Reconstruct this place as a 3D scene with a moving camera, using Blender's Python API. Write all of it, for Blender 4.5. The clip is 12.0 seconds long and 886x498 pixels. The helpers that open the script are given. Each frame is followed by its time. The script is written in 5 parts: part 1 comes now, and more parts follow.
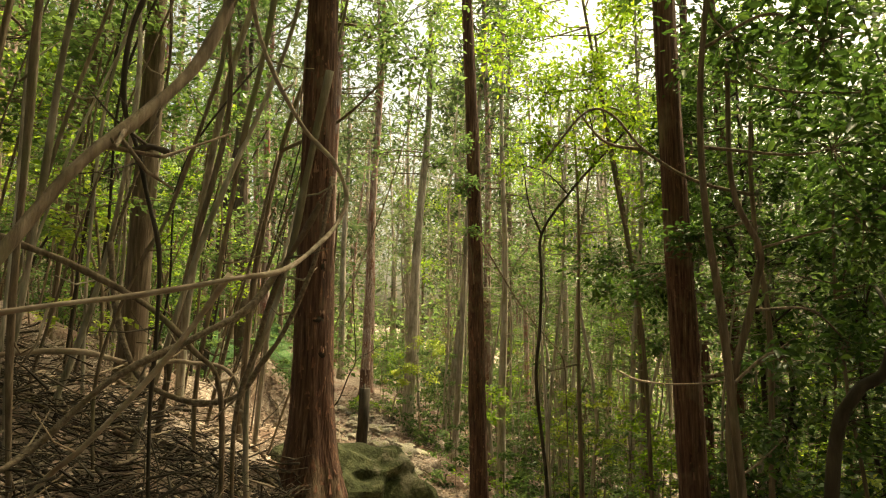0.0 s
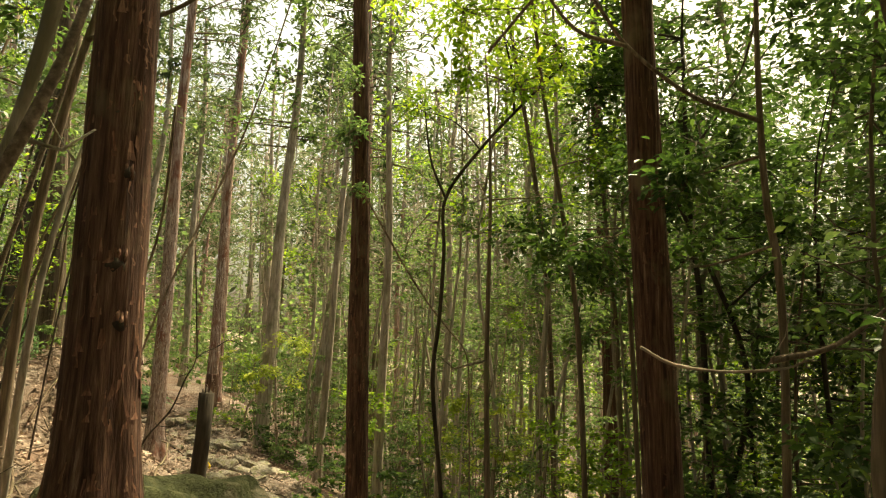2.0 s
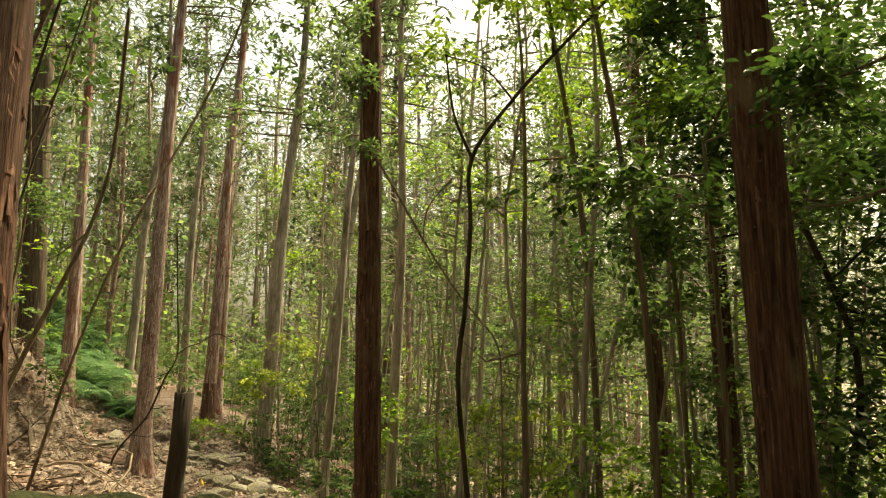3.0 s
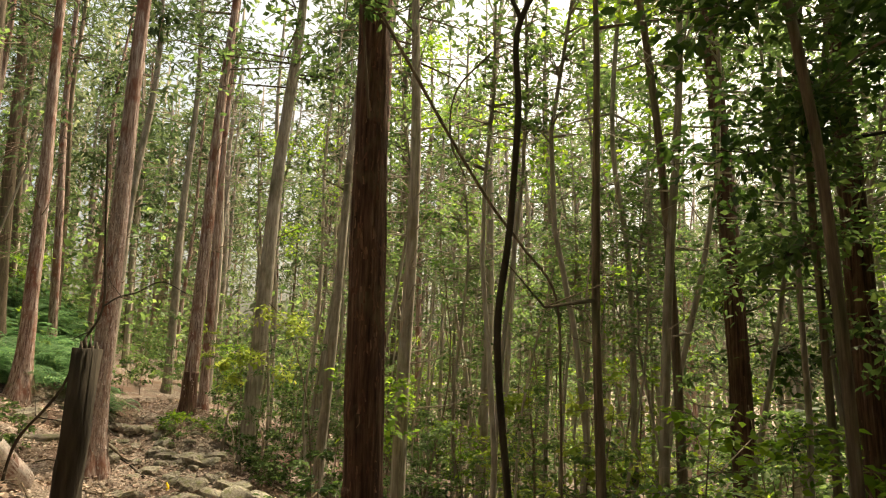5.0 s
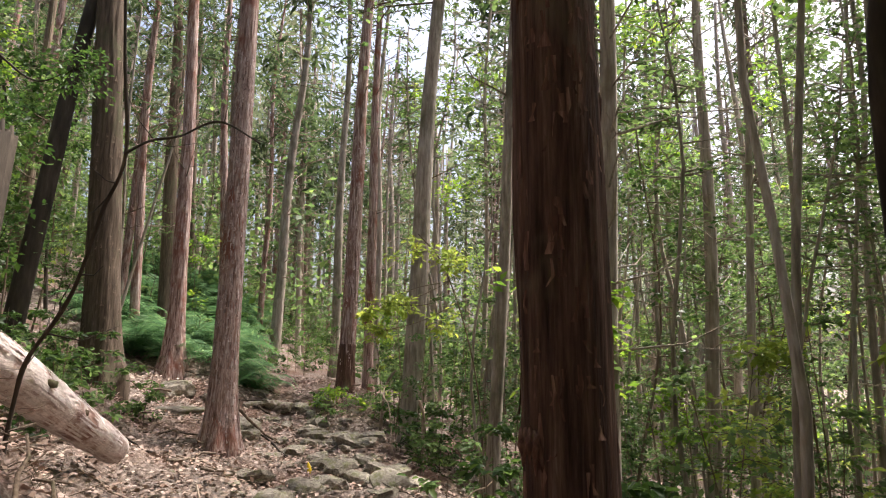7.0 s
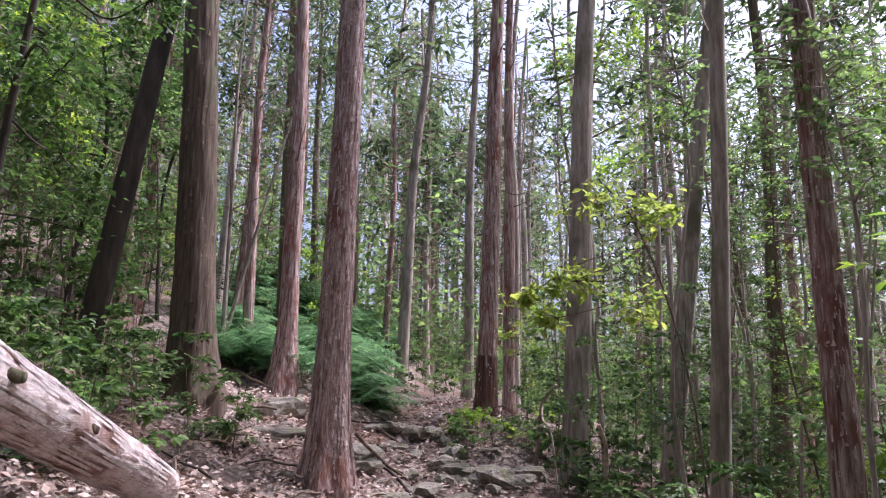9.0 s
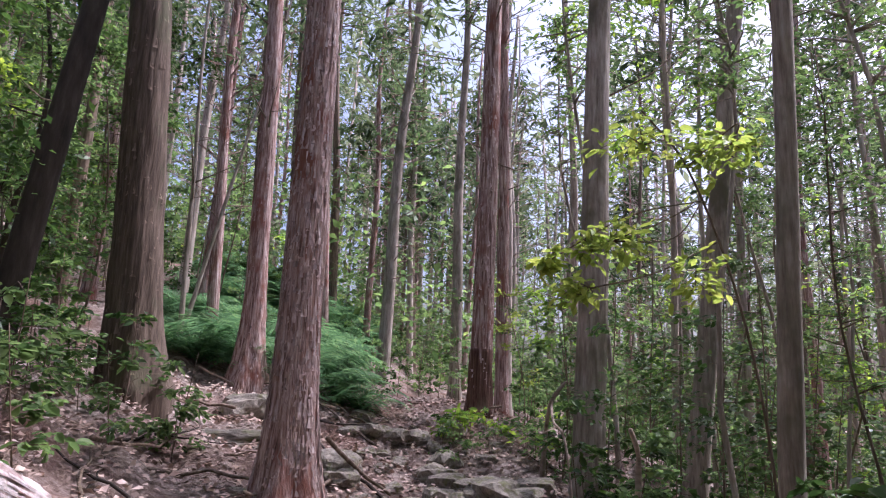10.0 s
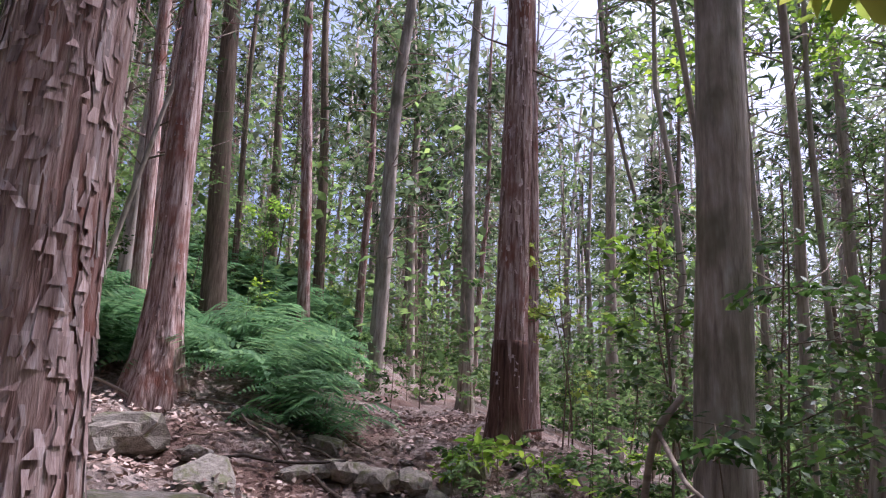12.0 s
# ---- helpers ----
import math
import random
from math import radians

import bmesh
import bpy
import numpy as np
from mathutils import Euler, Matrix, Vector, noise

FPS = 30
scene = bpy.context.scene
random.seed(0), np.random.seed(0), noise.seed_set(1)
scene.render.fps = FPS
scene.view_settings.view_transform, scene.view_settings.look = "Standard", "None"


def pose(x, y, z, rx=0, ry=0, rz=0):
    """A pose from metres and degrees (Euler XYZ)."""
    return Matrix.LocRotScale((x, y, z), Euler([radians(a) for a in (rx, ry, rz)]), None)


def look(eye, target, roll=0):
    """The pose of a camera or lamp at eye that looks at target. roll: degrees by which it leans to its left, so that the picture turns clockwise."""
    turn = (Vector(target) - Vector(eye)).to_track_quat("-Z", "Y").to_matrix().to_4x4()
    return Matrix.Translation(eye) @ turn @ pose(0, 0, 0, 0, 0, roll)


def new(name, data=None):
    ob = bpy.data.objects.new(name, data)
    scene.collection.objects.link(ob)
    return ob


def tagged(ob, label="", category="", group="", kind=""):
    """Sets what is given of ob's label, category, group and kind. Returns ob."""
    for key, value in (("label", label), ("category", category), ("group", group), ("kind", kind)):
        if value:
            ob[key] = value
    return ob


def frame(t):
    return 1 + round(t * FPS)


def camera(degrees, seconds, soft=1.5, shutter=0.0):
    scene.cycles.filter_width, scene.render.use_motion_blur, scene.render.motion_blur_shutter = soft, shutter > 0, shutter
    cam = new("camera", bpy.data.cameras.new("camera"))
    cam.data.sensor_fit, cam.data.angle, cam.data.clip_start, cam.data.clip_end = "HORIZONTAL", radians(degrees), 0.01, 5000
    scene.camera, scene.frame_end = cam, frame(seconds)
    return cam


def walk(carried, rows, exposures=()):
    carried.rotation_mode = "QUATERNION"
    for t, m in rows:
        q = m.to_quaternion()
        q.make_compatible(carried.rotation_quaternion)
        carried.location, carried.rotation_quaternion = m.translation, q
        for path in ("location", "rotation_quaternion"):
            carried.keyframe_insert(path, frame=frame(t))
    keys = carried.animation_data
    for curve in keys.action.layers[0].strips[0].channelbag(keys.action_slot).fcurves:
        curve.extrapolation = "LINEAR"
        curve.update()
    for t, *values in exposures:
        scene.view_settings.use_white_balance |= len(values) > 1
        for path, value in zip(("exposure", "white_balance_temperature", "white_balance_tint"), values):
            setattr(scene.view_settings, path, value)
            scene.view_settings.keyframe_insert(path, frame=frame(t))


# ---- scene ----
cam = camera(66.1, 12.0, soft=1.15)
# seconds, place of the eye in metres, yaw, pitch and roll in degrees
ROWS = [
    (0.0, 0.000, 0.000, 1.300, 0.00, 7.30, -0.97),
    (0.5, 0.010, 0.575, 1.250, -0.40, 7.41, -0.86),
    (1.0, 0.048, 1.159, 1.161, -7.76, 7.73, -0.83),
    (1.5, -0.070, 1.824, 1.112, -8.94, 7.99, -1.15),
    (2.0, -0.192, 2.602, 1.023, -11.76, 8.30, -1.31),
    (2.5, -0.118, 3.384, 0.873, -11.51, 8.93, -1.07),
    (3.0, -0.056, 4.234, 0.731, -10.98, 9.61, -0.99),
    (5.0, 0.247, 6.768, 0.306, -10.36, 10.23, -1.78),
    (5.5, 0.322, 7.534, 0.045, -10.09, 10.56, -2.02),
    (6.0, 0.472, 8.303, -0.185, -9.76, 10.27, -1.66),
    (6.5, 0.437, 9.099, -0.315, -5.09, 10.14, -1.52),
    (7.0, 0.405, 9.834, -0.376, 4.33, 10.10, -1.14),
    (7.5, 0.259, 10.531, -0.375, 10.57, 10.22, -1.28),
    (9.5, -0.635, 13.155, -0.623, 14.86, 12.52, -1.73),
    (10.0, -0.862, 13.863, -0.638, 13.19, 12.50, -2.15),
    (10.5, -1.059, 14.733, -0.733, 8.97, 12.67, -2.05),
    (11.0, -1.286, 15.624, -0.743, 9.55, 12.70, -2.01),
    (11.5, -1.483, 16.511, -0.617, 10.89, 12.87, -1.81),
    (12.0, -1.700, 17.305, -0.484, 13.70, 12.66, -2.23),
]
EXPOSURES = [(0.0, 1.22, 9200, -4), (3.0, 1.12, 9000, -4), (5.5, 1.02, 7500, 5), (7.5, 1.1, 5750, 18), (9.5, 1.0, 5300, 29), (12.0, 0.8, 5250, 30)]
walk(cam, [(t, pose(x, y, z, 90 + pitch, roll, yaw)) for t, x, y, z, yaw, pitch, roll in ROWS], EXPOSURES)

# ---- light ----
SUN_EL, SUN_ROT = 60.0, 53.0
world = bpy.data.worlds.new("sky")
scene.world = world
world.use_nodes = True
wn, wl = world.node_tree.nodes, world.node_tree.links
sky = wn.new("ShaderNodeTexSky")
sky.sky_type, sky.sun_disc = "NISHITA", False
sky.sun_elevation, sky.sun_rotation = radians(SUN_EL), radians(SUN_ROT)
sky.air_density, sky.dust_density, sky.ozone_density = 1.0, 9.0, 0.4
wl.new(sky.outputs[0], wn["Background"].inputs[0])
wn["Background"].inputs[1].default_value = 0.15
sun = new("sun", bpy.data.lights.new("sun", "SUN"))
sun.data.energy, sun.data.angle, sun.data.color = 5.0, radians(5), (1.0, 0.93, 0.8)
sun.matrix_world = look((6, 20, 40), (6 - 40 * math.sin(radians(SUN_ROT)) / math.tan(radians(SUN_EL)), 20 - 40 * math.cos(radians(SUN_ROT)) / math.tan(radians(SUN_EL)), 0))

# ---- materials ----


def material(name):
    m = bpy.data.materials.new(name)
    m.use_nodes = True
    return m, m.node_tree.nodes, m.node_tree.links, m.node_tree.nodes["Principled BSDF"]


def ramp(nodes, stops):
    r = nodes.new("ShaderNodeValToRGB")
    el = r.color_ramp.elements
    while len(el) < len(stops):
        el.new(0.5)
    for e, (at, c) in zip(el, stops):
        e.position, e.color = at, (*c, 1)
    return r


def noise_node(nodes, links, scale, detail=5, stretch=(1, 1, 1), rough=0.6):
    co = nodes.new("ShaderNodeTexCoord")
    mp = nodes.new("ShaderNodeMapping")
    mp.inputs["Scale"].default_value = stretch
    nz = nodes.new("ShaderNodeTexNoise")
    nz.inputs["Scale"].default_value, nz.inputs["Detail"].default_value, nz.inputs["Roughness"].default_value = scale, detail, rough
    links.new(co.outputs["Object"], mp.inputs[0])
    links.new(mp.outputs[0], nz.inputs["Vector"])
    return nz


def mix_colour(nodes, links, fac, a, b, kind="MIX"):
    mx = nodes.new("ShaderNodeMix")
    mx.data_type, mx.blend_type = "RGBA", kind
    for sock, val in ((mx.inputs[0], fac), (mx.inputs[6], a), (mx.inputs[7], b)):
        if isinstance(val, (int, float)):
            sock.default_value = val
        elif isinstance(val, tuple):
            sock.default_value = (*val, 1)
        else:
            links.new(val, sock)
    return mx.outputs[2]


def surface(name, stops, scale=6, stretch=(1, 1, 1), rough=0.9, bump=0.3, patch=None, patch_scale=1.5, patch_at=(0.52, 0.66), vary=0.25, fine=90, dist=0.01):
    """Grain along stretch in the colours of stops, with patches of a second colour and relief."""
    m, n, l, b = material(name)
    grain = noise_node(n, l, scale, 7, stretch, 0.65)
    cr = ramp(n, stops)
    l.new(grain.outputs[0], cr.inputs[0])
    col = cr.outputs[0]
    if patch:
        pn = noise_node(n, l, patch_scale, 4, (1, 1, 0.6))
        pr = ramp(n, [(patch_at[0], (0, 0, 0)), (patch_at[1], (1, 1, 1))])
        l.new(pn.outputs[0], pr.inputs[0])
        col = mix_colour(n, l, pr.outputs[0], col, patch)
    if vary:
        geo = n.new("ShaderNodeNewGeometry")
        obi = n.new("ShaderNodeObjectInfo")
        add = n.new("ShaderNodeMath")
        add.operation = "ADD"
        l.new(geo.outputs["Random Per Island"], add.inputs[0])
        l.new(obi.outputs["Random"], add.inputs[1])
        mr = n.new("ShaderNodeMapRange")
        mr.inputs[1].default_value, mr.inputs[2].default_value = 0, 2
        mr.inputs[3].default_value, mr.inputs[4].default_value = 1 - vary, 1 + vary
        l.new(add.outputs[0], mr.inputs[0])
        hsv = n.new("ShaderNodeHueSaturation")
        l.new(mr.outputs[0], hsv.inputs["Value"])
        l.new(col, hsv.inputs["Color"])
        col = hsv.outputs[0]
    l.new(col, b.inputs["Base Color"])
    b.inputs["Roughness"].default_value = rough
    b.inputs["Specular IOR Level"].default_value = 0.25
    if bump:
        fn = noise_node(n, l, fine, 6, stretch)
        ad = n.new("ShaderNodeMath")
        ad.operation = "ADD"
        l.new(grain.outputs[0], ad.inputs[0])
        l.new(fn.outputs[0], ad.inputs[1])
        bp = n.new("ShaderNodeBump")
        bp.inputs["Strength"].default_value, bp.inputs["Distance"].default_value = bump, dist
        l.new(ad.outputs[0], bp.inputs["Height"])
        l.new(bp.outputs[0], b.inputs["Normal"])
    return m


def foliage(name, stops, through_light=0.45, gloss=0.45):
    """Leaves that let light through; the hue runs from leaf to leaf along stops."""
    m, n, l, b = material(name)
    geo = n.new("ShaderNodeNewGeometry")
    cr = ramp(n, stops)
    big = noise_node(n, l, 0.9, 2)
    mx = n.new("ShaderNodeMath")
    mx.operation, mx.use_clamp = "MULTIPLY_ADD", True
    l.new(big.outputs[0], mx.inputs[0])
    mx.inputs[1].default_value = 0.8
    sub = n.new("ShaderNodeMath")
    sub.operation = "MULTIPLY_ADD"
    sub.inputs[1].default_value, sub.inputs[2].default_value = 0.6, -0.22
    l.new(geo.outputs["Random Per Island"], sub.inputs[0])
    l.new(sub.outputs[0], mx.inputs[2])
    l.new(mx.outputs[0], cr.inputs[0])
    l.new(cr.outputs[0], b.inputs["Base Color"])
    b.inputs["Roughness"].default_value = gloss + 0.1
    b.inputs["Specular IOR Level"].default_value = 0.3
    tr = n.new("ShaderNodeBsdfTranslucent")
    hsv = n.new("ShaderNodeHueSaturation")
    hsv.inputs["Saturation"].default_value, hsv.inputs["Value"].default_value = 0.98, 1.6
    l.new(cr.outputs[0], hsv.inputs["Color"])
    l.new(hsv.outputs[0], tr.inputs[0])
    ms = n.new("ShaderNodeMixShader")
    ms.inputs[0].default_value = through_light
    l.new(b.outputs[0], ms.inputs[1])
    l.new(tr.outputs[0], ms.inputs[2])
    l.new(ms.outputs[0], n["Material Output"].inputs[0])
    return m


BARK_RED = surface("red_cedar_bark", [(0.32, (0.024, 0.011, 0.008)), (0.47, (0.08, 0.039, 0.028)), (0.6, (0.15, 0.08, 0.058)), (0.74, (0.31, 0.215, 0.17))], 34, (1, 1, 0.06), 0.92, 0.8, (0.2, 0.15, 0.1), 2.2, (0.56, 0.72), 0.15, 90, 0.016)
BARK_PINK = surface("grey_pink_cedar_bark", [(0.32, (0.05, 0.027, 0.021)), (0.45, (0.22, 0.135, 0.11)), (0.56, (0.4, 0.29, 0.255)), (0.7, (0.58, 0.5, 0.46))], 34, (1, 1, 0.08), 0.92, 1.0, (0.2, 0.085, 0.06), 3.2, (0.5, 0.64), 0.22)
FLAKE_RED = surface("peeling_red_bark", [(0.3, (0.035, 0.016, 0.011)), (0.5, (0.12, 0.055, 0.038)), (0.7, (0.27, 0.16, 0.115))], 40, (1, 1, 0.1), 0.9, 0.4, None, vary=0.5)
FLAKE_PINK = surface("peeling_grey_pink_bark", [(0.3, (0.15, 0.09, 0.075)), (0.5, (0.38, 0.275, 0.245)), (0.7, (0.62, 0.54, 0.52))], 40, (1, 1, 0.1), 0.9, 0.4, None, vary=0.6)
BARK_GREY = surface("smooth_grey_bark", [(0.3, (0.13, 0.1, 0.078)), (0.48, (0.29, 0.24, 0.195)), (0.7, (0.46, 0.41, 0.35))], 22, (1, 1, 0.12), 0.85, 0.8, (0.13, 0.115, 0.075), 2.4, (0.46, 0.66), 0.18)
BARK_BROWN = surface("dull_brown_bark", [(0.3, (0.06, 0.042, 0.028)), (0.5, (0.14, 0.1, 0.07)), (0.72, (0.25, 0.19, 0.14))], 30, (1, 1, 0.08), 0.92, 0.7, (0.13, 0.13, 0.07), 2.0, (0.55, 0.7), 0.35)
# Pale grey-brown bark of far trunks, dead branchwork and thin poles.
BARK_PALE = surface("pale_weathered_bark", [(0.3, (0.16, 0.125, 0.1)), (0.48, (0.33, 0.27, 0.225)), (0.7, (0.5, 0.44, 0.38))], 22, (1, 1, 0.1), 0.9, 0.8, (0.2, 0.16, 0.11), 2.2, (0.5, 0.68), 0.25)
BARK_DARK = surface("dark_bark", [(0.3, (0.02, 0.016, 0.012)), (0.55, (0.05, 0.038, 0.028)), (0.8, (0.1, 0.08, 0.06))], 9, (1, 1, 0.2), 0.9, 0.5, None, vary=0.3)
DEADWOOD = surface("dead_wood", [(0.3, (0.13, 0.1, 0.075)), (0.5, (0.27, 0.21, 0.16)), (0.75, (0.45, 0.38, 0.31))], 10, (0.3, 1, 1), 0.9, 0.5, (0.14, 0.09, 0.06), 2.5, (0.5, 0.66), 0.35)
PALE_LOG = surface("pale_flaking_log_bark", [(0.3, (0.26, 0.18, 0.16)), (0.44, (0.56, 0.47, 0.43)), (0.62, (0.75, 0.68, 0.65))], 16, (1, 0.3, 1), 0.9, 0.7, (0.26, 0.16, 0.13), 4, (0.5, 0.66), 0.15)
PALE_LOG_FLAKE = surface("loose_pale_bark", [(0.3, (0.42, 0.34, 0.31)), (0.5, (0.66, 0.58, 0.55)), (0.72, (0.78, 0.73, 0.71))], 30, (1, 1, 1), 0.9, 0.4, None, vary=0.25)
ROCK = surface("grey_brown_rock", [(0.3, (0.1, 0.085, 0.065)), (0.5, (0.24, 0.21, 0.17)), (0.72, (0.38, 0.34, 0.28))], 5, (1, 1, 1), 0.9, 0.7, (0.15, 0.15, 0.07), 2.2, (0.52, 0.66), 0.3, 25, 0.03)
MOSSY = surface("mossy_boulder", [(0.3, (0.022, 0.026, 0.011)), (0.5, (0.055, 0.062, 0.026)), (0.7, (0.115, 0.12, 0.06))], 7, (1, 1, 1), 0.95, 0.9, (0.2, 0.18, 0.13), 1.8, (0.58, 0.7), 0.0, 30, 0.04)
SOIL = surface("leaf_litter_soil", [(0.26, (0.06, 0.04, 0.028)), (0.44, (0.17, 0.125, 0.1)), (0.56, (0.31, 0.25, 0.21)), (0.74, (0.5, 0.43, 0.38))], 11, (1, 1, 1), 0.95, 1.0, (0.2, 0.125, 0.095), 0.8, (0.46, 0.64), 0.0, 45, 0.05)
LITTER = surface("fallen_leaves", [(0.3, (0.2, 0.125, 0.09)), (0.5, (0.37, 0.27, 0.215)), (0.7, (0.57, 0.47, 0.41))], 3, (1, 1, 1), 0.8, 0.0, None, vary=0.55)
YELLOW = surface("yellow_plastic", [(0.3, (0.75, 0.5, 0.02)), (0.7, (0.85, 0.62, 0.03))], 4, rough=0.5, bump=0.0, vary=0)
# Mid greens are slightly paler and greyer: some haze put into the colour.
LEAF_GREEN = foliage("green_leaves", [(0.0, (0.026, 0.056, 0.016)), (0.45, (0.09, 0.145, 0.042)), (0.75, (0.16, 0.235, 0.06)), (1.0, (0.27, 0.335, 0.08))], 0.54)
# Leaves of evergreens, and the shaded colour of undergrowth beyond y 19.
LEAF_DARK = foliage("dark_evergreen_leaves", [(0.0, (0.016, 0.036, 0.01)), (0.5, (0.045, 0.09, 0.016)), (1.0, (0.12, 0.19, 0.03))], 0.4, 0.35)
LEAF_BRIGHT = foliage("bright_young_leaves", [(0.0, (0.06, 0.13, 0.012)), (0.5, (0.16, 0.26, 0.022)), (0.85, (0.32, 0.4, 0.035)), (1.0, (0.5, 0.44, 0.04))], 0.58)
LEAF_YELLOW = foliage("yellow_green_leaves", [(0.0, (0.15, 0.22, 0.025)), (0.5, (0.25, 0.31, 0.045)), (0.85, (0.38, 0.4, 0.065)), (1.0, (0.56, 0.37, 0.035))], 0.48)
NEEDLES = foliage("cypress_sprays", [(0.0, (0.025, 0.042, 0.018)), (0.5, (0.055, 0.085, 0.032)), (1.0, (0.12, 0.15, 0.055))], 0.45, 0.6)
# Distance haze is put into this paler, greyer leaf colour.
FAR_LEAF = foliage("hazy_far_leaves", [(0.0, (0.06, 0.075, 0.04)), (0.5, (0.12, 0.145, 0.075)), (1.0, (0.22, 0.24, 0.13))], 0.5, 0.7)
FERN = foliage("fern_fronds", [(0.0, (0.045, 0.105, 0.04)), (0.5, (0.105, 0.205, 0.08)), (1.0, (0.21, 0.32, 0.11))], 0.45, 0.5)

# ---- mesh tools ----
rng = np.random.default_rng(7)


class Shape:
    """Gathers vertices and faces of one mesh."""

    def __init__(self):
        self.v, self.f, self.n = [], [], 0

    def add(self, v, f):
        v = np.asarray(v, float).reshape(-1, 3)
        self.f.extend([tuple(int(i) + self.n for i in q) for q in f])
        self.v.append(v)
        self.n += len(v)
        return self

    def quads(self, v):
        """v: n x 4 x 3"""
        v = np.asarray(v, float).reshape(-1, 3)
        k = np.arange(len(v)).reshape(-1, 4) + self.n
        self.f.extend(map(tuple, k.tolist()))
        self.v.append(v)
        self.n += len(v)
        return self

    def mesh(self, name, mat, smooth=True):
        me = bpy.data.meshes.new(name)
        me.from_pydata(np.concatenate(self.v).tolist(), [], self.f)
        me.materials.append(mat)
        if smooth:
            me.polygons.foreach_set("use_smooth", np.ones(len(me.polygons), bool))
        me.update()
        return me


def part(name, shape, mat, parent, label="", smooth=True):
    ob = new(name, shape.mesh(name, mat, smooth) if isinstance(shape, Shape) else shape)
    ob.parent = parent
    if label:
        ob["label"] = label
    return ob


def thing(name, label, category, at=(0, 0, 0), group="", turn=0.0, scale=1.0, kind=""):
    ob = new(name)
    ob.location, ob.rotation_euler, ob.scale = at, (0, 0, turn), (scale, scale, scale)
    ob.empty_display_size = 0.1
    return tagged(ob, label, category, group, kind)


def smooth_line(pts, steps=6):
    """A curve through pts (Catmull-Rom)."""
    p = np.asarray(pts, float)
    p = np.vstack([2 * p[0] - p[1], p, 2 * p[-1] - p[-2]])
    out = []
    for i in range(1, len(p) - 2):
        for s in np.linspace(0, 1, steps, endpoint=False):
            a, b, c, d = p[i - 1:i + 3]
            out.append(0.5 * (2 * b + (c - a) * s + (2 * a - 5 * b + 4 * c - d) * s * s + (3 * b - a - 3 * c + d) * s ** 3))
    out.append(p[-2])
    return np.array(out)


def tube(shape, pts, radii, sides=7, wobble=0.0, ridge=None):
    pts = np.asarray(pts, float)
    n = len(pts)
    radii = np.interp(np.linspace(0, 1, n), np.linspace(0, 1, len(np.atleast_1d(radii))), np.atleast_1d(radii))
    tan = np.gradient(pts, axis=0)
    tan /= np.linalg.norm(tan, axis=1)[:, None] + 1e-9
    ref = np.array([1.0, 0.13, 0.07]) if abs(tan[:, 0]).mean() < 0.75 else np.array([0.1, 1.0, 0.07])
    u = np.cross(tan, ref)
    u /= np.linalg.norm(u, axis=1)[:, None]
    w = np.cross(tan, u)
    ang = np.linspace(0, 2 * np.pi, sides, endpoint=False)
    rr = np.repeat(radii[:, None], sides, 1)
    if wobble:
        rr = rr * (1 + wobble * rng.uniform(-1, 1, rr.shape))
    if ridge is not None:
        rr = rr + ridge
    v = pts[:, None] + rr[..., None] * (np.cos(ang)[None, :, None] * u[:, None] + np.sin(ang)[None, :, None] * w[:, None])
    f = []
    for i in range(n - 1):
        for j in range(sides):
            k = (j + 1) % sides
            f.append((i * sides + j, i * sides + k, (i + 1) * sides + k, (i + 1) * sides + j))
    f.append(tuple(range(sides))[::-1])
    f.append(tuple((n - 1) * sides + j for j in range(sides)))
    return shape.add(v, f)


def leaves(shape, at, size, droop=0.2, narrow=0.42, axis=None, flat=0.5, full=False):
    """One leaf folded along its midrib at each point of at; full: with rounded sides."""
    at = np.asarray(at, float)
    n = len(at)
    size = np.broadcast_to(size, n) * rng.uniform(0.65, 1.3, n)
    d = rng.normal(0, 1, (n, 3)) if axis is None else np.asarray(axis) + rng.normal(0, 0.35, (n, 3))
    d[:, 2] = d[:, 2] * flat - droop
    d /= np.linalg.norm(d, axis=1)[:, None]
    up = rng.normal(0, 0.45, (n, 3)) + np.array([0, 0, 1.0])
    s = np.cross(d, up)
    s /= np.linalg.norm(s, axis=1)[:, None] + 1e-9
    nrm = np.cross(s, d)
    L = size[:, None]
    a = at
    t = at + d * L
    m = at + d * L * 0.45
    fold = nrm * L * 0.1
    if full:
        low = at + d * L * 0.28 - nrm * L * 0.02
        top = at + d * L * 0.7 - nrm * L * 0.05
        t = t - nrm * L * 0.14
        v = np.stack([a, low + s * L * narrow * 0.9 + fold, top + s * L * narrow * 0.8 + fold, t, top - s * L * narrow * 0.8 + fold, low - s * L * narrow * 0.9 + fold], 1)
        k = np.arange(n) * 6 + shape.n
        f = np.concatenate([np.stack([k, k + 1, k + 2, k + 3], 1), np.stack([k, k + 3, k + 4, k + 5], 1)])
        shape.f.extend(map(tuple, f.tolist()))
        shape.v.append(v.reshape(-1, 3))
        shape.n += n * 6
        return shape
    return shape.quads(np.stack([a, m + s * L * narrow + fold, t, m - s * L * narrow + fold], 1))


# ---- lie of the land ----
PATH_Y = [-40, 0, 1.8, 3.4, 4.2, 6.8, 7.5, 8.3, 9.1, 10.5, 13.2, 15.6, 17.3, 19, 22, 24, 26, 31, 37, 45, 70]
PATH_X = [0.0, 0.0, -0.05, -0.12, 0.0, 0.25, 0.32, 0.45, 0.44, 0.26, -0.64, -1.3, -1.7, -2.0, -2.9, -3.5, -4.2, -5.4, -6.2, -7, -10]
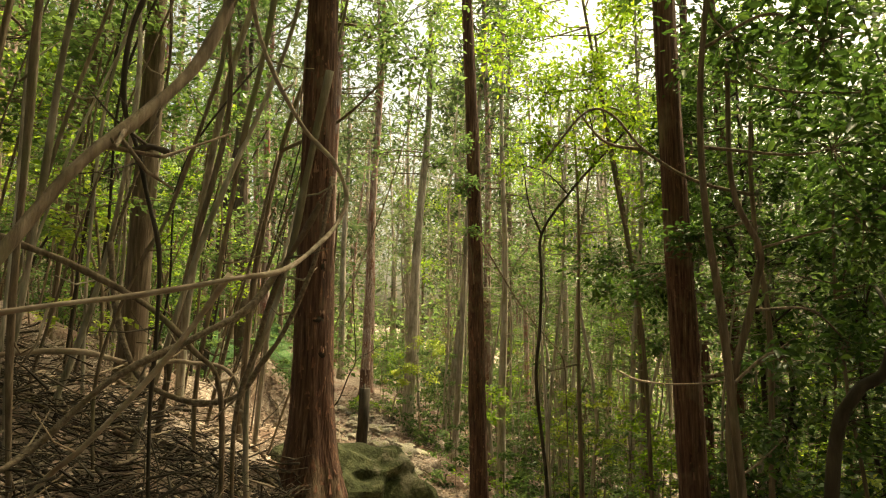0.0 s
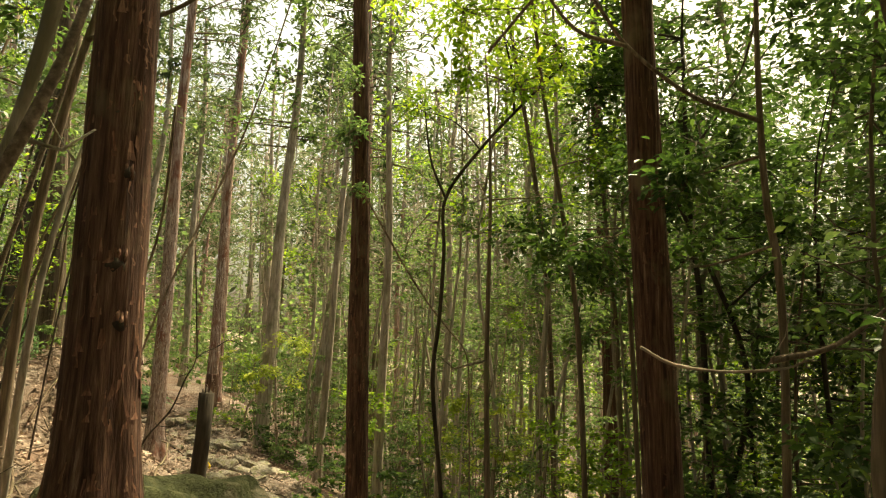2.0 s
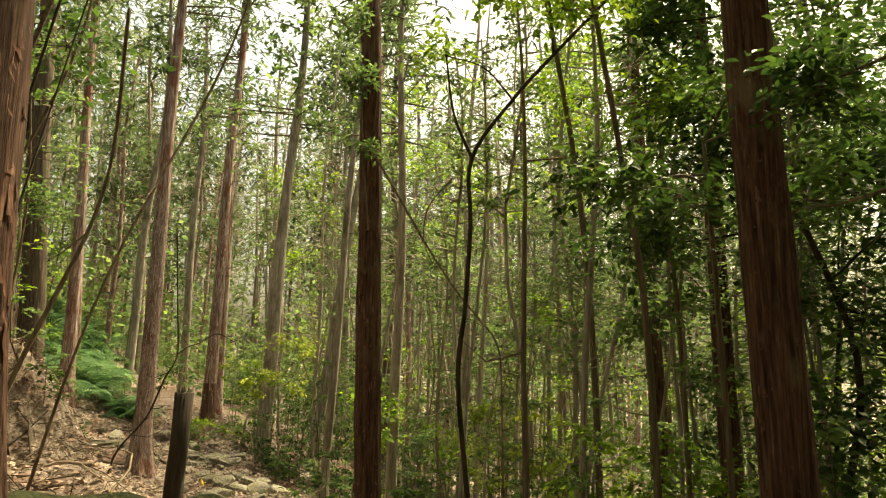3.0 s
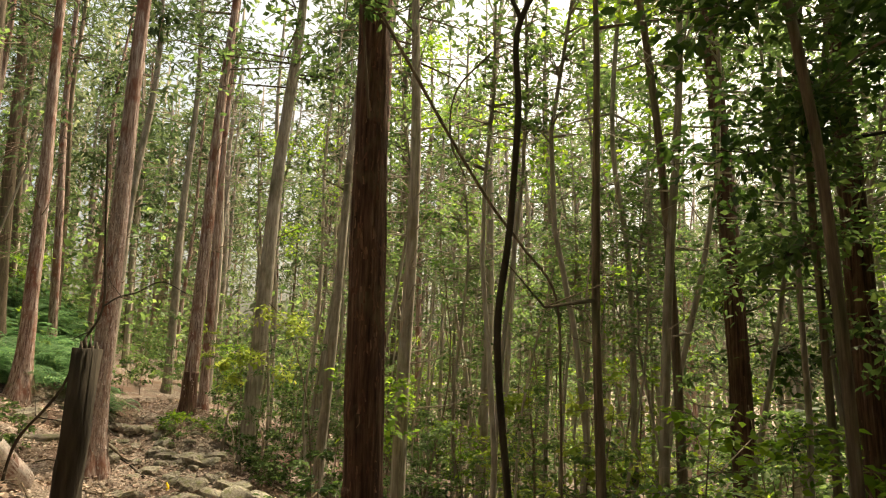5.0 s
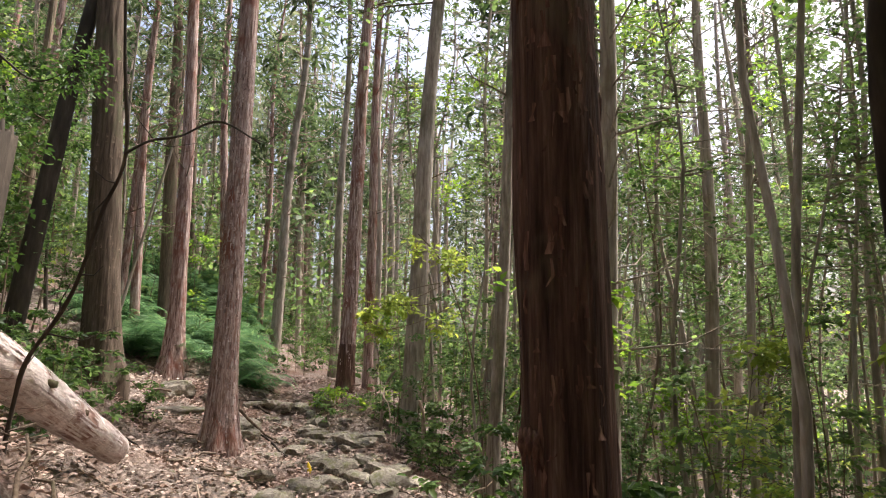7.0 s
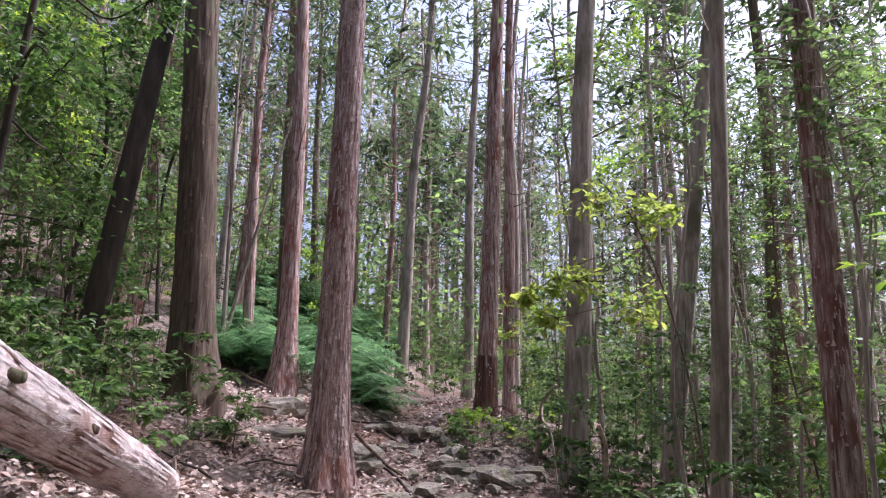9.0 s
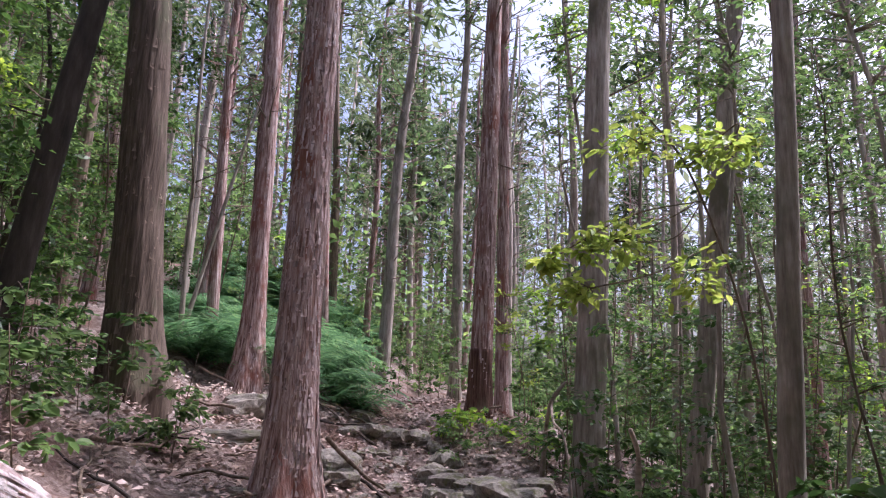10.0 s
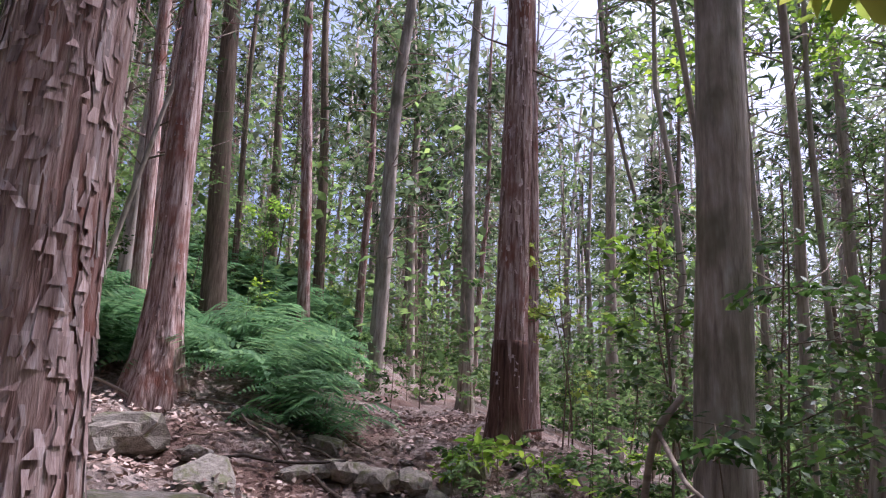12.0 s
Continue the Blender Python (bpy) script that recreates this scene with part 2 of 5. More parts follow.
PATH_Z = [2.0, 0.0, -0.17, -0.41, -0.55, -0.97, -1.22, -1.45, -1.6, -1.66, -1.9, -1.98, -1.82, -1.75, -1.45, -0.85, -0.7, -0.6, -0.4, 0.0, 0.5]


def land(x, y, rough=1.0):
    """Height of the ground."""
    x, y = np.asarray(x, float), np.asarray(y, float)
    px, pz = np.interp(y, PATH_Y, PATH_X), np.interp(y, PATH_Y, PATH_Z)
    u = x - px
    left = np.maximum(0, -u - 0.4)
    right = np.maximum(0, u - 0.9)
    s = np.interp(y, [-5, 4, 12, 16.5, 22, 28.5, 31, 34, 40, 60], [0.42, 0.5, 0.55, 0.34, 0.27, 0.25, 0.46, 0.62, 0.6, 0.4])
    up = s * left
    up = np.where(up > 3, 3 + (up - 3) * 0.45, up)
    up = np.where(up > 9, 9 + (up - 9) * 0.1, up)
    down = 0.3 * right
    down = np.where(down > 3, 3 + (down - 3) * 0.35, down)
    down = np.where(down > 7, 7 + (down - 7) * 0.05, down)
    z = pz + up - down
    z = z + 1.55 * np.exp(-((x + 3.4) ** 2 + (y - 13.15) ** 2) / 1.0)
    z = z + 0.55 * np.exp(-((x + 1.7) ** 2 + ((y - 11.4) / 1.5) ** 2) / 0.6) + 0.25 * np.exp(-((x + 1.5) ** 2 + (y - 7.0) ** 2) / 0.8)
    b = 0.05 * np.sin(2.3 * x + 1.1 * y) + 0.04 * np.sin(4.1 * y - 1.7 * x + 1) + 0.03 * np.sin(7.3 * x + 5.9 * y)
    return z + rough * b * np.clip(0.5 + np.abs(u) * 0.3, 0, 1.6)


def ground_at(x, y):
    return float(land(x, y))


gx = np.concatenate([-np.geomspace(400, 9, 22), np.linspace(-8.8, 8.8, 150), np.geomspace(9, 400, 22)])
gy = np.concatenate([-np.geomspace(400, 4, 16), np.linspace(-3.8, 27, 240), np.geomspace(27.3, 500, 34)])
X, Y = np.meshgrid(gx, gy)
Z = land(X, Y)
for i in range(Z.shape[0]):
    for j in range(Z.shape[1]):
        if abs(X[i, j]) < 9 and -4 < Y[i, j] < 28:
            Z[i, j] += 0.05 * noise.fractal((X[i, j] * 3, Y[i, j] * 3, 0), 0.8, 2.1, 4)
gs = Shape()
idx = np.arange(Z.size).reshape(Z.shape)
gs.add(np.stack([X, Y, Z], -1), np.stack([idx[:-1, :-1], idx[:-1, 1:], idx[1:, 1:], idx[1:, :-1]], -1).reshape(-1, 4))
ground = tagged(new("ground", gs.mesh("ground", SOIL)), "forest floor of soil, stones and dry leaf litter", "ground", kind="structure")

# ---- trees ----


def spine(x0, y0, base, height, lx, ly, bend=0.12, n=40, zref=1.3):
    """Stem line from the ground up; (x0, y0) is where it stands at height zref."""
    z = np.concatenate([np.linspace(-0.35, 1.2, 12), np.linspace(1.35, height, n)]) if n < 60 else np.concatenate([np.linspace(-0.35, 6.5, 2 * n), np.linspace(6.8, height, 20)])
    ph = rng.uniform(0, 6.28, 2)
    zz = base + z - zref
    w = np.clip((z - 3) / 6, 0, 1)
    x = x0 + lx * zz + bend * w * np.sin(z * 0.5 + ph[0])
    y = y0 + ly * zz + bend * w * np.sin(z * 0.43 + ph[1])
    return np.stack([x, y, base + z], 1), z


def trunk_shape(pts, z, r, height, flare, sides, depth, seed):
    """A stem with ridged bark and buttressed foot."""
    sh = Shape()
    ang = np.linspace(0, 2 * np.pi, sides, endpoint=False)
    rad = r * (1.06 - 0.72 * np.clip(z / height, 0, 1) ** 1.1)
    ridge = np.zeros((len(z), sides))
    lob = np.random.default_rng(seed).uniform(0, 6.28, 3)
    foot = flare * np.exp(-np.maximum(z, 0) / (0.5 if flare > 0.12 else 0.28))
    butt = 0.5 + 0.5 * np.cos(ang * 4 + lob[0]) * np.cos(ang * 3 + lob[1])
    ridge += foot[:, None] * (0.45 + 0.85 * butt)[None]
    if depth:
        for i in range(len(z)):
            for j in range(sides):
                a = ang[j]
                ridge[i, j] += depth * noise.noise((math.cos(a) * r * 55, math.sin(a) * r * 55, z[i] * 1.3 + seed)) + depth * 0.8 * noise.noise((math.cos(a) * 1.6, math.sin(a) * 1.6, z[i] * 1.3 + seed * 3))
    tube(sh, pts, rad, sides, 0.0, ridge)

    def skin(h, phi):
        """Radius at height h in the direction phi."""
        q = phi - math.pi / 2 - 0.13
        return np.interp(h, z, rad) + flare * np.exp(-np.maximum(h, 0) / (0.5 if flare > 0.12 else 0.28)) * (0.45 + 0.85 * (0.5 + 0.5 * np.cos(q * 4 + lob[0]) * np.cos(q * 3 + lob[1])))
    return sh, skin


def flake_shape(pts, z, rad, lo, hi, count, size, lift=0.02, wide=(0.12, 0.4)):
    """Loose strips of bark, their lower ends standing off the stem."""
    g = np.random.default_rng(int(count + hi * 10))
    sh = Shape()
    zz = g.uniform(lo, hi, count)
    a = g.uniform(0, 2 * np.pi, count)
    L = size * g.uniform(0.6, 2.2, count) * 1.6
    w = size * g.uniform(*wide, count)
    off = g.uniform(0.15, 1.0, count) * lift
    c = np.stack([np.interp(zz, z, pts[:, k]) for k in range(2)], 1)
    c2 = np.stack([np.interp(zz - L, z, pts[:, k]) for k in range(2)], 1)
    r1, r2 = rad(zz, a) + 0.003, rad(zz - L, a) + 0.003
    b0 = pts[0, 2] - z[0]
    rows = []
    for frac, o in ((0.0, 0.0), (0.6, 0.35), (1.0, 1.0)):
        rr = r1 * (1 - frac) + r2 * frac + off * o
        cc = c * (1 - frac) + c2 * frac
        h = b0 + zz - L * frac
        for sgn in (-1, 1):
            aa = a + sgn * w / np.maximum(rr, 0.05) * (1 - 0.25 * frac) + 0.15 * frac * (g.uniform(-1, 1, count))
            rows.append(np.stack([cc[:, 0] + rr * np.cos(aa), cc[:, 1] + rr * np.sin(aa), h], 1))
    sh.quads(np.stack([rows[0], rows[1], rows[3], rows[2]], 1))
    sh.quads(np.stack([rows[2], rows[3], rows[5], rows[4]], 1))
    return sh


def spray_points(n, r, h, g):
    """Places of foliage in a ragged crown: along limbs that leave a stem of height h."""
    out, lines = [], []
    limbs = max(10, int(h * 4))
    for i in range(limbs):
        z = h * g.uniform(0, 1)
        a = g.uniform(0, 6.28)
        reach = r * (1.05 - 0.75 * z / h) * g.uniform(0.45, 1.1)
        t = np.linspace(0.25, 1, max(4, n // limbs))
        p = np.stack([np.cos(a) * reach * t, np.sin(a) * reach * t, z + reach * (0.35 * t - 0.45 * t * t)], 1)
        lines.append(np.vstack([[0, 0, z], p[[len(p) // 2, -1]]]))
        out.append(p + g.normal(0, 0.14 * r, p.shape) * t[:, None])
    return np.vstack(out), lines


def crown_mesh(name, mat, n, r, h, leaf, seed, droop=0.3, narrow=0.3, branch_mat=None):
    g = np.random.default_rng(seed)
    p, lines = spray_points(n, r, h, g)
    sh = Shape()
    leaves(sh, p, leaf, droop, narrow)
    br = Shape()
    for ln in lines:
        tube(br, ln, [0.025, 0.006], 4)
    return sh.mesh(name, mat), br.mesh("limbwork", branch_mat or BARK_BROWN)


CROWNS = [crown_mesh("crown", NEEDLES, 1000, 2.4, 8, 0.27, s, 0.5, 0.13) for s in (1, 2, 3)]
COARSE = [crown_mesh("crown", NEEDLES, 640, 2.5, 8, 0.42, s, 0.5, 0.13)[0] for s in (7, 8)]
BROAD = [crown_mesh("crown", LEAF_GREEN, 1050, 2.3, 5, 0.17, s, 0.25, 0.32) for s in (4, 5, 6)]


def dead_branches(pts, z, lo, hi, count, reach, g, forks=1):
    sh = Shape()
    for i in range(count):
        zz = g.uniform(lo, hi)
        a = g.uniform(0, 6.28)
        L = reach * g.uniform(0.3, 1.0)
        s = np.array([np.interp(zz, z, pts[:, k]) for k in range(3)])
        d = np.array([math.cos(a), math.sin(a), g.uniform(-0.1, 0.75)])
        m = s + d * L * 0.5 + g.normal(0, 0.06, 3)
        e = s + d * L + np.array([0, 0, g.uniform(-0.1, 0.4) * L])
        tube(sh, [s, m, e], [0.016, 0.01, 0.004], 4)
        for k in range(forks if L > 0.5 else 0):
            f = s + (m - s) * g.uniform(0.6, 1.0) if k else m
            tube(sh, [f, f + np.array([-d[1], d[0], 0.3]) * L * 0.4 * (1 - 2 * (k % 2))], [0.007, 0.003], 3)
    return sh


def near_tree(x, y, lx, ly, r, bark, label, height=13.0, flare=0.06, sides=40, depth=0.012, flakes=0, size=0.09, crown=None, crown_from=8.0, dead=0, dead_from=3.0, group="", seed=1, bend=0.1, rows=70, sleeve=0.0):
    base = ground_at(x, y)
    pts, z = spine(x, y, base, height, lx, ly, bend, rows)
    at = Vector((*pts[4, :2], base))
    ob = thing("tree", label, "tree", at, group)
    pts = pts - np.array(at)
    sh, rad = trunk_shape(pts, z, r, height, flare, sides, depth, seed)
    tr = part("trunk", sh, bark, ob)
    if sleeve:
        sk = Shape()
        low = z <= sleeve
        q = np.linspace(0, 2 * np.pi, 40, endpoint=False)
        rr = np.stack([rad(z[low], a + math.pi / 2 + 0.13) + 0.012 + 0.006 * np.sin(5 * a + 9 * z[low]) for a in q], 1)
        tube(sk, pts[low], [0.0001], 40, 0, rr)
        part("bare_foot", sk, BARK_RED, ob, "reddish stripped foot of the trunk")
    if flakes:
        part("peeling_bark", flake_shape(pts, z, rad, 0.15, 5.5, flakes, size, 0.010, (0.08, 0.22) if bark == BARK_PINK else (0.07, 0.24)), FLAKE_PINK if bark == BARK_PINK else FLAKE_RED if bark == BARK_RED else bark, tr, "peeling strips of bark", False)["kind"] = "stuff"
    g = np.random.default_rng(seed + 50)
    if dead:
        for k in range(dead):
            part("dead_branch", dead_branches(pts, z, dead_from, height * 0.75, 1, 1.4, g), BARK_BROWN, ob, "bare dead side branch" if k == 0 else "")
    if crown is not None:
        for k, me in enumerate(crown):
            c = part(me.name.split(".")[0], me, None, ob)
            c["kind"] = "stuff"
            c.location = (*[np.interp(crown_from, z, pts[:, q]) for q in range(2)], crown_from)
            c.rotation_euler = (0, 0, seed * 1.3)
    return ob


# name: where it stands at eye height of the first view, lean, radius, bark
CEDARS = [
    (-1.27, 6.75, -0.017, -0.010, 0.185, BARK_RED, "tall red-barked cedar with peeling bark and flared foot", 0.17, 600),
    (0.58, 12.04, -0.030, -0.021, 0.145, BARK_RED, "straight dark red cedar with shredding bark beside the path", 0.05, 700),
    (2.87, 8.16, -0.037, -0.005, 0.170, BARK_RED, "red-brown cedar trunk among dark leaves", 0.05, 300),
    (-3.16, 18.71, 0.009, -0.024, 0.155, BARK_PINK, "grey-pink cedar with flaking bark at the path edge", 0.15, 2300),
    (-2.65, 23.98, 0.017, 0.016, 0.155, BARK_PINK, "pinkish cedar trunk, bare and red near the ground", 0.05, 800),
    (-5.89, 20.19, -0.042, -0.058, 0.250, BARK_BROWN, "thick dark cedar with furrowed bark on the bank", 0.16, 400),
    (-6.07, 23.23, -0.021, -0.005, 0.155, BARK_PINK, "cedar with a spreading foot on the fern bank", 0.2, 300),
    (-8.96, 28.56, -0.044, -0.026, 0.210, BARK_BROWN, "dark cedar trunk with spreading roots above ferns", 0.2, 200),
    (5.62, 14.94, -0.019, 0.016, 0.150, BARK_RED, "red cedar trunk deep in leafy undergrowth", 0.05, 150),
    (1.19, 18.56, -0.014, -0.017, 0.120, BARK_PINK, "slim red-brown cedar with shaggy flaking bark", 0.05, 700),
    (5.17, 12.26, -0.021, 0.009, 0.140, BARK_RED, "shaded red cedar trunk behind dark foliage", 0.04, 100),
    (-2.90, 27.56, -0.005, -0.005, 0.130, BARK_PINK, "slim cedar trunk with dead side twigs", 0.04, 150),
]
cedars = []
for i, (x, y, lx, ly, r, bark, label, flare, flakes) in enumerate(CEDARS):
    cedars.append(near_tree(x, y, lx, ly, r, bark, label, 15 + (i % 3), flare, 60 if i < 6 else 26, 0.007 if i == 3 else 0.024 if i == 5 else 0.013, flakes, 0.045 if i in (3, 4, 6) else 0.038, CROWNS[i % 3], 8.5 + (i % 2), 10 if i > 3 else 0, 3.5, "cedars", i + 1, 0.06, 70 if i < 6 else 48, sleeve=0.95 if i == 4 else 0.0))


def knot(tree, x, y, z, size, seed):
    """A torn knot with a curled rim of bark."""
    o = np.array(tree.location)
    g = np.random.default_rng(seed)
    sh = Shape()
    c = np.array([x, y, z]) - o
    h = np.array([-1.3, -0.9, -0.45, 0.0, 0.4, 0.8, 1.2])
    w = np.array([0.05, 0.35, 0.75, 0.95, 0.7, 0.35, 0.05]) * size
    q = c + np.stack([g.normal(0, 0.12, 7) * size, 0.055 + 0.55 * size - 0.02 * np.sin(h + 1.3), h * size], 1)
    tube(sh, q, w, 12, 0.35)
    part("knot", sh, BARK_DARK, tree, "dark torn bark knot")
    sh = Shape()
    for k in range(5):
        p = q[3] + np.array([(k - 2) * size * 0.42, -size * (0.55 - 0.12 * abs(k - 2)), size * g.uniform(0.5, 1.1)])
        tube(sh, [p + np.array([0, 0.012, 0.03]), p + np.array([0, -0.008, -0.02]), p + np.array([g.normal(0, 0.012), -0.002, -0.05 - 0.05 * g.uniform()])], [0.006, 0.013, 0.002], 6, 0.3)
    part("torn_bark", sh, FLAKE_RED, tree, "curled bark round a knot")


for k, (x, y, z, size) in enumerate([(-1.22, 6.54, 1.44, 0.075), (-1.16, 6.55, 1.12, 0.05), (-1.2, 6.56, 1.95, 0.06), (-1.26, 6.55, 2.3, 0.05)]):
    knot(cedars[0], x, y, z, size, k)
for k, (x, y, z, size) in enumerate([(0.6, 11.94, -0.06, 0.04), (0.62, 11.94, 0.26, 0.035), (0.72, 12.05, 0.55, 0.035), (0.5, 11.93, 0.9, 0.03), (0.52, 11.92, -0.6, 0.03)]):
    knot(cedars[1], x, y, z, size, 10 + k)
SMOOTH = [
    (-0.97, 21.88, 0.038, -0.007, 0.175, BARK_GREY, "smooth grey-brown tree trunk beside the path"),
    (-4.53, 30.67, -0.007, 0.002, 0.145, BARK_GREY, "pale smooth trunk standing behind the path"),
    (0.54, 23.09, 0.123, -0.026, 0.140, BARK_GREY, "grey leaning trunk with a dark foot"),
    (2.55, 27.54, 0.007, -0.007, 0.165, BARK_BROWN, "grey-brown trunk in the undergrowth"),
    (-6.75, 19.66, 0.066, 0.072, 0.150, BARK_DARK, "dark leaning trunk on the bank"),
    (-7.54, 37.09, -0.042, -0.005, 0.160, BARK_BROWN, "slim dark conifer with dead branches"),
    (-11.68, 35.88, -0.037, -0.021, 0.150, BARK_BROWN, "slim conifer trunk on the fern slope"),
    (-8.43, 31.35, -0.052, -0.023, 0.140, BARK_PINK, "slim cedar trunk rising out of ferns"),
    (-9.37, 34.19, -0.033, -0.014, 0.150, BARK_BROWN, "slim conifer trunk rising out of ferns"),
    (-11.87, 46.95, -0.014, -0.005, 0.200, BARK_PINK, "far conifer trunk with reddish bark"),
    (8.17, 30.58, 0.019, -0.005, 0.200, BARK_BROWN, "brown trunk deep in the wood"),
    (0.53, 19.34, 0.052, -0.002, 0.090, BARK_GREY, "slim pale trunk leaning over the slope"),
]
for i, (x, y, lx, ly, r, bark, label) in enumerate(SMOOTH):
    near_tree(x, y, lx, ly, r, bark, label, 14 + i % 4, 0.06, 34 if i == 0 else 20, 0.009, 0, 0.05, CROWNS[i % 3] if i not in (0, 2) else BROAD[i % 3], 8.0 + i % 3, 14 if i > 4 else 3, 2.6, "slim trunks", i + 31, 0.1, 62 if i == 0 else 36)
POLES = [
    (2.28, 11.62, -0.016, 0.016, 0.042, BARK_BROWN, "thin brown pole-like tree with a bark scar"),
    (-7.60, 23.64, -0.02, -0.02, 0.042, BARK_GREY, "pale thin crooked sapling on the bank"),
    (-7.92, 24.56, 0.162, 0.112, 0.038, BARK_GREY, "pale thin sapling leaning over ferns"),
]
for i, (x, y, lx, ly, r, bark, label) in enumerate(POLES):
    near_tree(x, y, lx, ly, r, bark, label, 7.5, 0.02, 10, 0.003, 0, 0.05, None, 5, 4, 2.0, "saplings", i + 61, 0.16, 30)

# the wood beyond: slim trunks with dead twigs and high crowns
FAR = []
for s in range(6):
    pts, z = spine(0, 0, 0, 15, 0, 0, 0.14, 16, 0)
    g = np.random.default_rng(300 + s)
    sh, rad = trunk_shape(pts, z, (0.11, 0.13, 0.16, 0.09, 0.12, 0.07)[s], 15, 0.05, 9, 0, s)
    FAR.append((sh.mesh("trunk", (BARK_PINK, BARK_PALE, BARK_GREY, BARK_BROWN, BARK_PINK, BARK_PALE)[s]), dead_branches(pts, z, 2.5, 13, 46, 2.0, g).mesh("dead_branchwork", BARK_PALE if s % 2 else BARK_PINK)))
taken = [(t[0], t[1]) for t in CEDARS + SMOOTH]
g = np.random.default_rng(11)
made = 0
tries = 0
while made < 235 and tries < 6000:
    tries += 1
    y = 13 + 62 * g.uniform() ** 1.2
    x = g.uniform(-0.75, 0.62) * (y + 6) + g.uniform(-2, 2)
    px = np.interp(y, PATH_Y, PATH_X)
    if abs(x - px) < 2.6 and y < 30 or x < px and y < 24 and x > -9:
        continue
    if min((x - a) ** 2 + (y - b) ** 2 for a, b in taken) < (1.1 if y > 25 else 1.6) ** 2:
        continue
    taken.append((x, y))
    near = x > -1 and y < 30
    k = (1, 5)[made % 2] if near else int(g.integers(0, 6))
    ob = thing("tree", "slim forest tree with bare lower trunk and high crown", "tree", (x, y, ground_at(x, y)), "trees of the wood", g.uniform(0, 6.28), g.uniform(0.75, 0.95) if near else g.uniform(0.85, 1.2))
    ob.rotation_euler = (g.normal(0, 0.025), g.normal(0, 0.025), g.uniform(0, 6.28))
    part("trunk", FAR[k][0], None, ob)
    if y < 55:
        part("dead_branchwork", FAR[k][1], None, ob)["kind"] = "stuff"
    cr = (CROWNS + (BROAD[:1] if x > 3 else CROWNS[:1]))[int(g.integers(0, 4))]
    up = g.uniform(6.5, 9.5) if near else g.uniform(4.5, 9)
    if x > 4.5 or x < -7:
        up = g.uniform(3.5, 8.5)
    if g.uniform() < (0.45 if x > 4.5 and y > 17 else 0.3 if x > 4.5 or x < -7 else 0.6 if near else 0.35):
        made += 1
        continue
    for me in (COARSE[made % 2:made % 2 + 1] if y > 29 else cr if y < 24 else cr[:1]):
        c = part(me.name.split(".")[0], me, None, ob)
        c.location, c["kind"] = (0, 0, up), "stuff"
    made += 1

# broad-crowned trees added out of view to shade the start of the path
for i, (x, y, up) in enumerate([(-3.2, -2.5, 6.2), (2.9, -1.2, 6.0), (4.0, 1.6, 6.4), (-4.6, 0.6, 6.4), (3.6, -5.0, 5.5), (-2.6, -5.5, 5.5), (5.2, 3.4, 6.6), (-2.4, 2.2, 6.6), (-5.2, 3.2, 5.6), (-1.2, -8.0, 5.5), (1.9, 2.6, 7.4)]):
    ob = thing("tree", "unseen forest tree added so its broad leafy crown shades the path", "tree", (x, y, ground_at(x, y)), "trees of the wood", i * 1.7)
    if abs(x) > 2.5:
        part("trunk", FAR[i % 6][0], None, ob)
    else:
        part("trunk", FAR[5][0], None, ob)
    for k in range(3):
        for me in BROAD[(i + k) % 3][:1]:
            c = part(me.name.split(".")[0], me, None, ob)
            c.location, c.scale, c["kind"] = (0, 0, up + 0.3 * k), (1.5, 1.5, 0.9), "stuff"
            c.rotation_euler = (0, 0, 1.1 * k)
    taken.append((x, y))
# the wood behind and beside the start, added mostly unseen to block sky light
g = np.random.default_rng(12)
made = 0
while made < 84:
    x, y = g.uniform(-22, 16), g.uniform(-26, 9)
    if -2.2 < x < 3.2 and y > -4 or x > -5 and y > 3.5 and x < 7:
        continue
    if min((x - a) ** 2 + (y - b) ** 2 for a, b in taken) < 2.2:
        continue
    taken.append((x, y))
    made += 1
    k = int(g.integers(0, 6))
    ob = thing("tree", "slim forest tree with bare lower trunk and high crown", "tree", (x, y, ground_at(x, y)), "trees of the wood", g.uniform(0, 6.28), g.uniform(0.85, 1.2))
    part("trunk", FAR[k][0], None, ob)
    up = g.uniform(3.0, 7)
    for me in BROAD[made % 3][:1]:
        c = part(me.name.split(".")[0], me, None, ob)
        c.location, c.scale, c["kind"] = (0, 0, up), (1.35, 1.35, 1.2), "stuff"

# ---- the far wood ----
g = np.random.default_rng(21)
sh = Shape()
n = 36000
a = np.radians(g.uniform(-70, 70, n))
d = g.uniform(44, 100, n)
px, py = d * np.sin(a), d * np.cos(a)
hz = g.uniform(0, 1, n) ** 1.7 * 19
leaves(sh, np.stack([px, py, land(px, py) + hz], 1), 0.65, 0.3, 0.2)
for k in range(300):
    a, d = radians(g.uniform(-66, 66)), g.uniform(46, 96)
    x, y = d * math.sin(a), d * math.cos(a)
    top, wide = g.uniform(19, 31), g.uniform(1.8, 3.2)
    t = g.uniform(0, 1, 250) ** 0.8
    q = g.uniform(0, 6.28, 250)
    r = wide * (1.05 - 0.8 * t) * g.uniform(0.3, 1, 250)
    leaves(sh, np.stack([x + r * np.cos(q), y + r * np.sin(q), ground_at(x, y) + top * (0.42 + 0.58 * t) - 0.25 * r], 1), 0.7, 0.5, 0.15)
low = Shape()
n = 56000
a = np.radians(g.uniform(-62, 62, n))
d = g.uniform(33, 62, n)
px, py = d * np.sin(a) - 1, d * np.cos(a)
